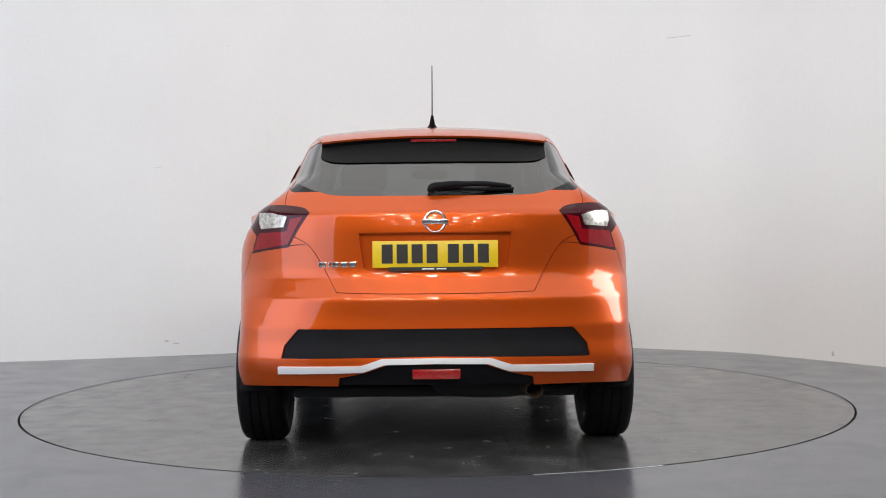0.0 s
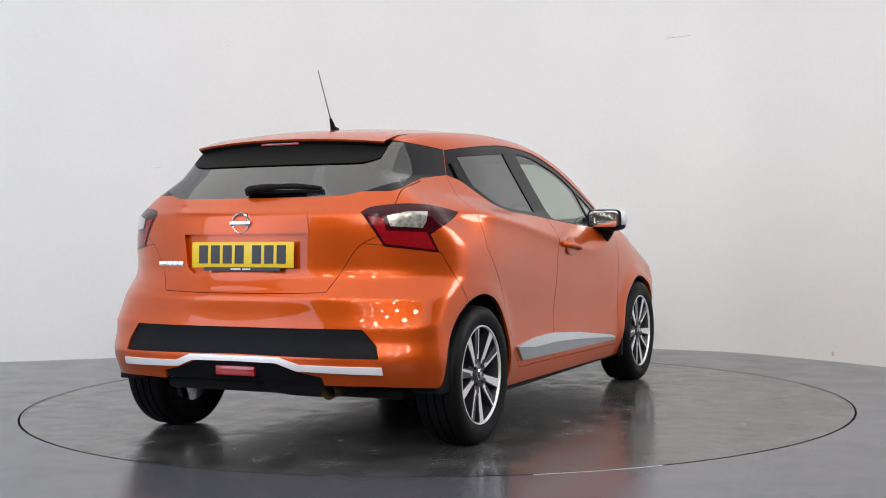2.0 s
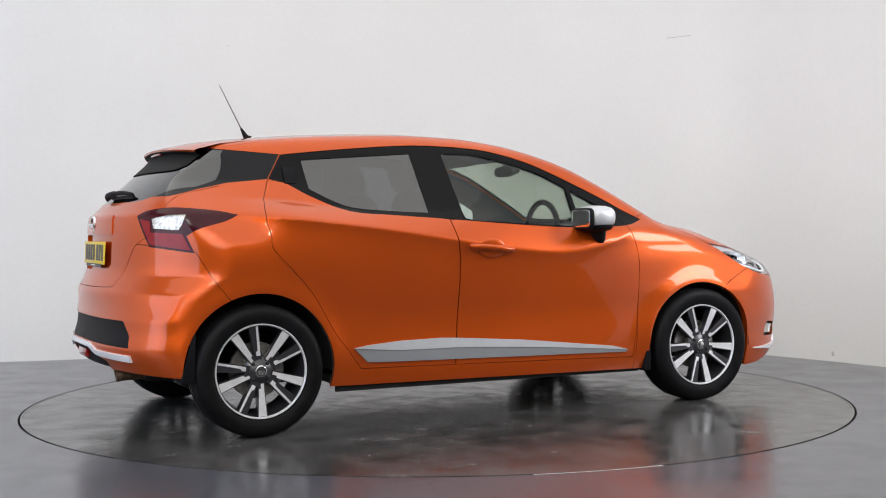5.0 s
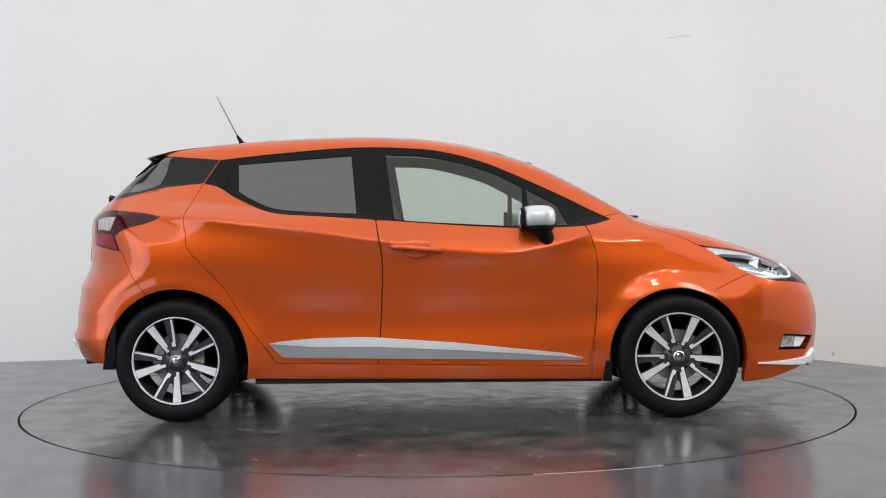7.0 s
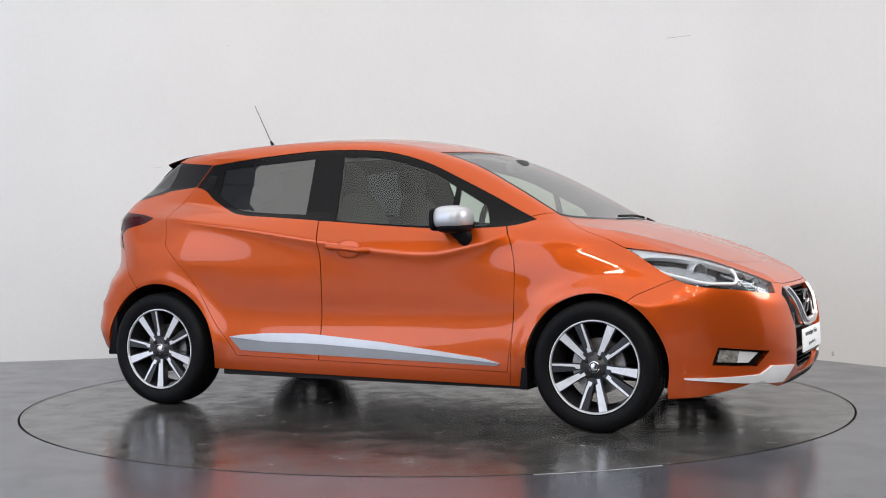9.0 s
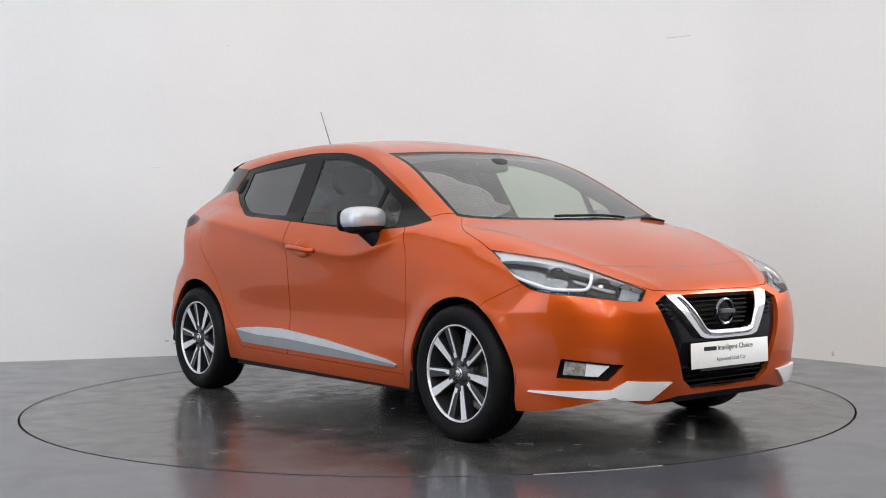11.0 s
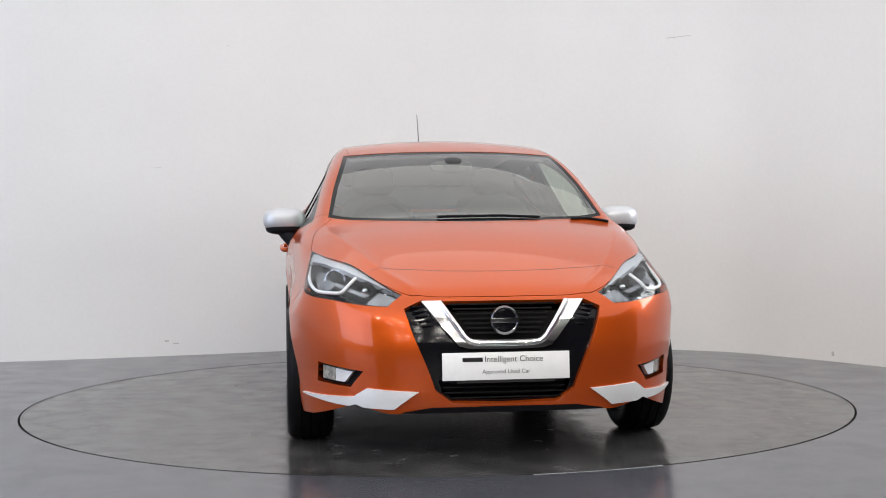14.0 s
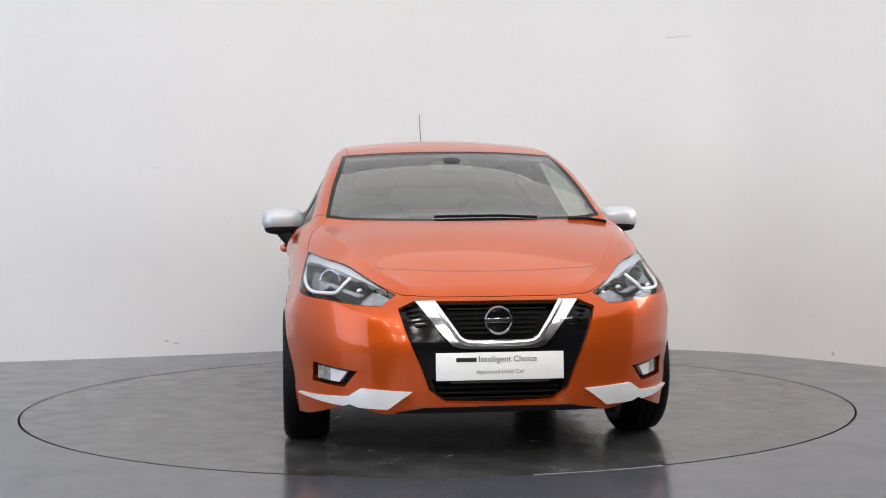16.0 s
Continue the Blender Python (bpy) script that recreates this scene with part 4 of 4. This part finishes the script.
# wheels
def wheel(hx, left):
    hub = new("wheel")
    hub.parent = car
    tagged(hub, "black tyre on a ten-spoke machined alloy rim")
    o = 0.10
    tyre = [(0.219, o - 0.022), (0.226, o - 0.006), (0.245, o + 0.001), (0.268, o + 0.004), (0.288, o - 0.002), (0.301, o - 0.014), (0.3065, o - 0.030)]
    for k, g in enumerate((0.060, 0.100, 0.140)):
        tyre += [(0.3080, o - g + 0.005), (0.3010, o - g + 0.004), (0.3010, o - g - 0.004), (0.3080, o - g - 0.005)]
    tyre += [(0.3065, o - 0.170), (0.301, o - 0.186), (0.288, o - 0.198), (0.26, o - 0.204), (0.219, o - 0.185)]
    bits = [("tyre", lathe_bm(tyre, 96), RUBBER, ""),
            ("rim", lathe_bm([(0.2105, o - 0.018), (0.2125, o - 0.011), (0.215, o - 0.008), (0.2195, o - 0.008), (0.221, o - 0.014), (0.221, o - 0.03)], 96), ALLOY, "machined rim edge"),
            ("barrel", lathe_bm([(0.209, o - 0.018), (0.205, o - 0.03), (0.196, o - 0.09), (0.190, o - 0.17), (0.219, o - 0.185)], 72), ALLOY_DARK, "dark rim barrel"),
            ("brake_disc", lathe_bm([(0.0, o - 0.085), (0.130, o - 0.085), (0.132, o - 0.089), (0.132, o - 0.103), (0.0, o - 0.103)], 48), DISC, "bare steel brake disc"),
            ("centre", lathe_bm([(0.0, o - 0.020), (0.030, o - 0.020), (0.034, o - 0.023), (0.062, o - 0.030), (0.075, o - 0.045), (0.075, o - 0.075)], 40), ALLOY_DARK, "dark hub"),
            ("hub_cap", lathe_bm([(0.0, o - 0.013), (0.022, o - 0.014), (0.027, o - 0.018), (0.028, o - 0.024)], 28), CHROME, "chrome ringed hub cap")]
    ring = lathe_bm([(0.018, o - 0.0125), (0.0205, o - 0.0105), (0.0235, o - 0.013)], 28)
    bits.append(("badge_ring", ring, INK, ""))
    def spoke_bits(a, face, web):
        """One spoke at the angle a: a bright flat face with stepped ends on a deep dark web."""
        c, s = math.cos(a), math.sin(a)

        def at(r, w, y):
            return Vector((r * c - w * s, y, r * s + w * c))
        bm = bmesh.new()
        rows = [[bm.verts.new(at(r, lo, o - 0.0265 + 0.08 * (r - 0.04))), bm.verts.new(at(r, hi, o - 0.0265 + 0.08 * (r - 0.04)))] for r, lo, hi in face]
        for p, q in zip(rows, rows[1:]):
            bm.faces.new((p[0], p[1], q[1], q[0]))
        bmesh.ops.recalc_face_normals(bm, faces=bm.faces)
        if bm.faces[0].normal.y < 0:
            bmesh.ops.reverse_faces(bm, faces=bm.faces)
        bits.append(("spoke_face", bm, ALLOY, "machined bright spoke face"))
        bm = bmesh.new()
        rows = []
        for r, lo, hi in web:
            y = o - 0.029 + 0.08 * (r - 0.04)
            rows.append([bm.verts.new(at(r, lo, y)), bm.verts.new(at(r, hi, y)), bm.verts.new(at(r, hi - 0.004, y - 0.045)), bm.verts.new(at(r, lo + 0.004, y - 0.045))])
        for p, q in zip(rows, rows[1:]):
            for i in range(4):
                bm.faces.new((p[i], p[(i + 1) % 4], q[(i + 1) % 4], q[i]))
        bmesh.ops.recalc_face_normals(bm, faces=bm.faces)
        bits.append(("spoke", bm, ALLOY_DARK, "dark painted spoke"))

    for k in range(5):
        a = radians(125 + 72 * k)
        spoke_bits(a, [(0.058, -0.013, 0.002), (0.080, -0.013, 0.002), (0.082, -0.013, 0.012), (0.100, -0.014, 0.013), (0.209, -0.021, 0.020)], [(0.04, -0.018, 0.018), (0.10, -0.018, 0.018), (0.207, -0.024, 0.024)])
        spoke_bits(a + radians(29), [(0.072, -0.010, 0.010), (0.092, -0.010, 0.010), (0.096, -0.002, 0.012), (0.115, 0.000, 0.012), (0.209, 0.003, 0.013)], [(0.04, -0.014, 0.016), (0.10, -0.020, 0.016), (0.207, -0.030, 0.018)])
    for k in range(4):
        a = 2 * math.pi * k / 4 + 0.75
        bits.append(("wheel_nut", ball((0.048 * math.cos(a), o - 0.026, 0.048 * math.sin(a)), (0.010, 0.008, 0.010), 10), DARK, ""))
    for name, bm, mat, label in bits:
        part(name, bm, mat, hub, label)
    hub.matrix_basis = pose(hx, 0.772 if left else -0.772, 0.308, 0, 0, 0 if left else 180)
    return hub


first = wheel(HUB_R, False)
for hx, left in ((HUB_F, False), (HUB_R, True), (HUB_F, True)):
    copy_thing(first, pose(hx, 0.772 if left else -0.772, 0.308, 0, 11 if hx > 0 else 0, 0 if left else 180))

# wheel housings, mud flaps and underside
for hx, r in ((HUB_R, 0.370), (HUB_F, 0.355)):
    for s in (-1, 1):
        bm = bmesh.new()
        arcs = []
        for y in (0.825, 0.50):
            arcs.append([bm.verts.new((hx + r * math.cos(a), s * y, HUB_Z + r * math.sin(a))) for a in np.linspace(-0.05, math.pi + 0.05, 30)])
        for i in range(29):
            bm.faces.new((arcs[0][i], arcs[0][i + 1], arcs[1][i + 1], arcs[1][i]))
        bm.faces.new(arcs[1])
        part("wheel_housing", bm, DARK, car, "dark wheel housing")
for x_top, x_low, z0, z1, deep, y_out, w in ((-1.612, -1.642, 0.265, 0.505, 0.034, 0.846, 0.15), (0.868, 0.858, 0.185, 0.40, 0.022, 0.852, 0.14)):
    for s in (-1, 1):
        bm = box_bm((1, 1, 1), (0, 0, 0), 0.06)
        for v in bm.verts:
            k = 0.5 - v.co.z
            v.co = Vector((x_top + (x_low - x_top) * k + 2 * v.co.x * (0.008 + (deep - 0.008) * k), s * (y_out - w * (0.5 + v.co.y) * (0.75 + 0.25 * k)), z1 + (z0 - z1) * k))
        bmesh.ops.recalc_face_normals(bm, faces=bm.faces)
        part("mud_flap", bm, BLACK_PLASTIC, car, "black rubber mud flap")
part("underbody", box_bm((3.3, 1.25, 0.05), (0.05, 0, 0.245), 0.02), DARK, car, "dark underbody")
part("floor_pan", box_bm((1.80, 1.62, 0.03), (-0.04, 0, 0.235), 0.01), DARK, car, "dark floor pan")
part("engine_tray", box_bm((0.5, 0.84, 0.04), (1.54, 0, 0.225), 0.02), DARK, car)
part("rear_axle", tube_bm([(-1.30, -0.68, 0.27), (-1.30, 0.68, 0.27)], 0.04, 12), DARK, car)
part("silencer", superball((-1.66, -0.22, 0.30), (0.11, 0.24, 0.07), 3), DARK, car)
part("exhaust_pipe", tube_bm(spline([(-1.66, -0.36, 0.285), (-1.78, -0.40, 0.285), (-1.84, -0.41, 0.285), (-1.875, -0.41, 0.28)], 4), 0.034, 14, False), RUST, car, "tarnished steel exhaust pipe")
for s in (-1, 1):
    part("sill_flange", box_bm((1.75, 0.02, 0.03), (-0.04, s * 0.79, 0.195), 0.004), DARK, car)

# rear fittings
xb = nose_at(0, 0.988, True)
badge = part("rear_badge", lathe_bm([(0.036, 0.0), (0.038, 0.009), (0.042, 0.011), (0.047, 0.009), (0.049, 0.0)], 40), CHROME, tailgate, "round chrome emblem with a cross bar")
badge.matrix_basis = pose(xb + 0.002, 0, 0.988, 0, 0, 90) @ pose(0, 0, 0, 0, 0, 0)
part("badge_bar", box_bm((0.006, 0.108, 0.021), (xb - 0.011, 0, 0.988), 0.003), CHROME, tailgate, "chrome emblem bar")
for i, (w, off) in enumerate(((0.034, 0), (0.009, 0.042), (0.027, 0.059), (0.029, 0.094), (0.030, 0.130))):
    y = 0.488 - off - w / 2
    part("badge_letter", box_bm((0.004, w, 0.022), (nose_at(y, 0.812, True) - 0.002, y, 0.812), 0.001), CHROME, tailgate, "chrome bar in place of the model lettering")


def plate(x, z, s, mat, label, tilt):
    """A number plate facing along s; its characters are plain bars."""
    ob = part("number_plate", box_bm((0.004, 0.520, 0.111), (0, 0, 0), 0.0015), mat, car, label)
    ob.matrix_basis = pose(x, 0, z, 0, tilt, 0)
    return ob


rear_plate = plate(-1.889, 0.853, -1, YELLOW, "yellow rear plate with black bars", 3)
for off in (-0.192, -0.130, -0.068, -0.006, 0.082, 0.144, 0.206):
    part("plate_bar", box_bm((0.0015, 0.046, 0.079), (-0.0027, -off + 0.007, 0.002)), INK, rear_plate, smooth=False)
part("plate_footer", box_bm((0.004, 0.39, 0.016), (-0.001, 0, -0.061)), INK, rear_plate, smooth=False)
for k, w in ((-0.03, 0.05), (0.025, 0.04)):
    part("plate_small_bar", box_bm((0.0015, w, 0.005), (-0.0040, -k, -0.061)), WHITE_PLATE, rear_plate, smooth=False)
part("fog_reflector", box_bm((0.02, 0.198, 0.042), (-1.946, 0, 0.362), 0.005), RED_GLOSS, rear_bumper, "red rear fog light")
arm = [(nose_at(y, z, True) - off, y, z) for y, z, off in ((0.012, 1.118, 0.012), (0.006, 1.132, 0.036), (-0.06, 1.141, 0.044), (-0.20, 1.146, 0.036), (-0.325, 1.136, 0.020))]
wiper = part("rear_wiper", tube_bm(spline(arm, 4), [0.018] * 6 + [0.016] * 4 + [0.012] * 4 + [0.010] * 2 + [0.006], 12), BLACK_PLASTIC, tailgate, "black rear wiper arm")
part("wiper_blade", tube_bm([(nose_at(y, 1.124, True) - 0.008, y, 1.124) for y in (0.0, -0.11, -0.22, -0.335)], 0.008, 8), BLACK_PLASTIC, wiper)
part("aerial_foot", tube_bm([(-1.085, 0, 1.438), (-1.10, 0, 1.452), (-1.125, 0, 1.495)], [0.024, 0.014, 0.006], 14), BLACK_PLASTIC, roof, "black aerial foot")
part("aerial", tube_bm([(-1.12, 0, 1.485), (-1.238, 0, 1.716)], [0.0035, 0.0022], 8), INK_GREY, roof, "thin whip aerial")

film = spline([(1.752, -0.53), (1.748, -0.48), (1.768, -0.345), (1.795, -0.207), (1.808, 0.0), (1.795, 0.207), (1.768, 0.345), (1.748, 0.48), (1.752, 0.53)], 6)
part("film_edge", tube_bm([(x, y, top_at(x, y) + 0.0002) for x, y in film], 0.0011, 6), INK_GREY, bonnet, "fine edge of a protective film")

# nose
V_LINE = spline([(0.02, 0.509, 1), (-0.112, 0.510), (-0.150, 0.522), (-0.180, 0.556), (-0.255, 0.664, 1), (-0.335, 0.664, 1), (-0.205, 0.503), (-0.175, 0.482), (-0.130, 0.474), (0.02, 0.472, 1)], 5, True)
v_f, _ = cut(whole, "F", V_LINE, lambda x, y, z: x > 1.7)
tube = [(nose_at(y, z) + 0.004, y, z) for y, z in spline([(-0.262, 0.660), (-0.188, 0.553), (-0.158, 0.513), (-0.115, 0.497), (0.0, 0.494), (0.115, 0.497), (0.158, 0.513), (0.188, 0.553), (0.262, 0.660)], 6)]
part("chrome_edge", tube_bm(tube, 0.0125, 12), CHROME, front_bumper, "rounded chrome edge of the grille bar")
sheet("chrome_v", v_f, CHROME, front_bumper, 0.004, 0.03, "chrome V-shaped grille bar", both=True)
for k in range(7):
    z = 0.535 + 0.019 * k
    w = 0.13 + (z - 0.52) * 0.68
    part("grille_bar", box_bm((0.018, 2 * w, 0.007), (nose_at(0, z) - 0.024 - 0.02 * (w / 0.3) ** 2, 0, z), 0.002), MATT, front_bumper)
for s in (-1, 1):
    for k in range(5):
        z = 0.565 + 0.019 * k
        part("grille_bar", box_bm((0.012, 0.075, 0.007), (nose_at(0.335, z) - 0.024, s * (0.30 + 0.012 * k), z), 0.002, pose(0, 0, 0, 0, 0, -s * 14)), BLACK_GLOSS, front_bumper)
for k in range(4):
    z = 0.272 + 0.022 * k
    part("intake_bar", box_bm((0.014, 0.50, 0.006), (nose_at(0, z) - 0.026, 0, z), 0.002), BLACK_PLASTIC, front_bumper)
emblem = part("front_badge", lathe_bm([(0.046, 0.0), (0.048, 0.008), (0.053, 0.011), (0.058, 0.008), (0.060, 0.0)], 40), DARK_CHROME, front_bumper, "round dark chrome emblem")
emblem.matrix_basis = pose(nose_at(0, 0.585) - 0.004, 0, 0.585, 0, 12, -90)
part("badge_plate", superball((nose_at(0, 0.585) - 0.012, 0, 0.585), (0.01, 0.056, 0.056), 2.2), BLACK_GLOSS, front_bumper)
part("badge_bar", box_bm((0.006, 0.120, 0.022), (nose_at(0, 0.585) + 0.004, 0, 0.585), 0.003), DARK_CHROME, front_bumper)
front_plate = plate(2.056, 0.404, 1, WHITE_PLATE, "white display plate with dark lettering", -2)


def letters(text, size, y, z, mat, parent, centre=False):
    c = bpy.data.curves.new("lettering", "FONT")
    c.body, c.size, c.extrude = text, size, 0.0004
    c.align_x = "CENTER" if centre else "LEFT"
    tmp = new("lettering", c)
    me = bpy.data.meshes.new_from_object(tmp.evaluated_get(bpy.context.evaluated_depsgraph_get()))
    bpy.data.objects.remove(tmp)
    me.materials.clear()
    me.materials.append(mat)
    ob = new("lettering", me)
    ob.parent = parent
    ob.matrix_basis = pose(0.0026, y, z, 90, 0, 90)
    return ob


part("brand_bar", box_bm((0.0012, 0.082, 0.017), (0.0025, -0.137, 0.0265)), INK, front_plate, smooth=False)
letters("Intelligent Choice", 0.0335, -0.088, 0.017, INK, front_plate)
letters("Approved Used Car", 0.024, 0, -0.030, INK_GREY, front_plate, True)
part("plate_footer", box_bm((0.004, 0.40, 0.018), (-0.002, 0, -0.058)), INK, front_plate, smooth=False)
for y0, y1, x0 in ((0.34, -0.16, 1.135), (0.69, 0.50, 1.13)):
    line = []
    for s in np.linspace(0, 1, 9):
        y = y0 + (y1 - y0) * s
        x = x0 - 0.10 * abs(y) - 0.02 * math.sin(3 * s)
        zz = np.linspace(1.3, 0.8, 501)
        f = skin(x + 0 * zz, y + 0 * zz, zz)
        line.append((x, y, float(zz[np.argmax(f < 0)]) + 0.008))
    part("wiper", tube_bm(line, 0.0065, 8), BLACK_PLASTIC, car, "black windscreen wiper")
part("cowl", tube_bm(spline([(0.985, -0.62, 0.995), (1.10, -0.36, 0.985), (1.185, 0, 0.975), (1.10, 0.36, 0.985), (0.985, 0.62, 0.995)], 6), 0.014, 8), BLACK_PLASTIC, car, "black scuttle trim")

# cabin
def seat(x, y):
    chair = part("seat", superball((x, y, 0.56), (0.25, 0.24, 0.09), 3), FABRIC, car, "dark grey cloth seat")
    bm = superball((0, 0, 0.30), (0.075, 0.23, 0.32), 3)
    bmesh.ops.transform(bm, matrix=pose(x - 0.22, y, 0.56, 0, -16, 0), verts=bm.verts)
    part("backrest", bm, FABRIC, chair)
    bm = superball((0, 0, 0.70), (0.05, 0.125, 0.085), 3)
    bmesh.ops.transform(bm, matrix=pose(x - 0.22, y, 0.56, 0, -16, 0), verts=bm.verts)
    part("headrest", bm, FABRIC, chair)


seat(0.06, -0.36)
seat(0.06, 0.36)
bench = part("rear_bench", superball((-0.72, 0, 0.56), (0.26, 0.60, 0.09), 4), FABRIC, car, "dark grey cloth rear bench")
bm = superball((-1.0, 0, 0.80), (0.08, 0.60, 0.26), 4)
part("backrest", bm, FABRIC, bench)
for y in (-0.36, 0.36):
    part("headrest", superball((-1.06, y, 1.10), (0.045, 0.12, 0.07), 3), FABRIC, bench)
dash = part("dashboard", superball((0.86, 0, 0.86), (0.24, 0.64, 0.12), 4), FABRIC, car, "dark grey dashboard")
ring = lathe_bm([(0.170 + 0.016 * math.cos(a), 0.016 * math.sin(a)) for a in np.linspace(0, 2 * math.pi, 11)], 40)
wheel_ring = part("steering_wheel", ring, BLACK_PLASTIC, dash, "black steering wheel")
wheel_ring.matrix_basis = pose(0.50, -0.36, 0.93, 0, -24, 90)
part("boss", superball((0.53, -0.36, 0.92), (0.04, 0.07, 0.06), 3), BLACK_PLASTIC, dash)
part("cabin_mirror", superball((0.46, 0, 1.285), (0.02, 0.11, 0.032), 3), INNER, car, "dark cabin mirror")
part("sensor_pod", superball((0.50, 0, 1.30), (0.05, 0.05, 0.03), 3), INNER, car)


def motions():
    walk(turntable, [(t, pose(0, 0, 0, 0, 0, a)) for t, a in TURN])
    walk(car, [(t, pose(0, 0, 0, 0, 0, a) @ pose(0, OFFSET, 0)) for t, a in TURN])


motions()
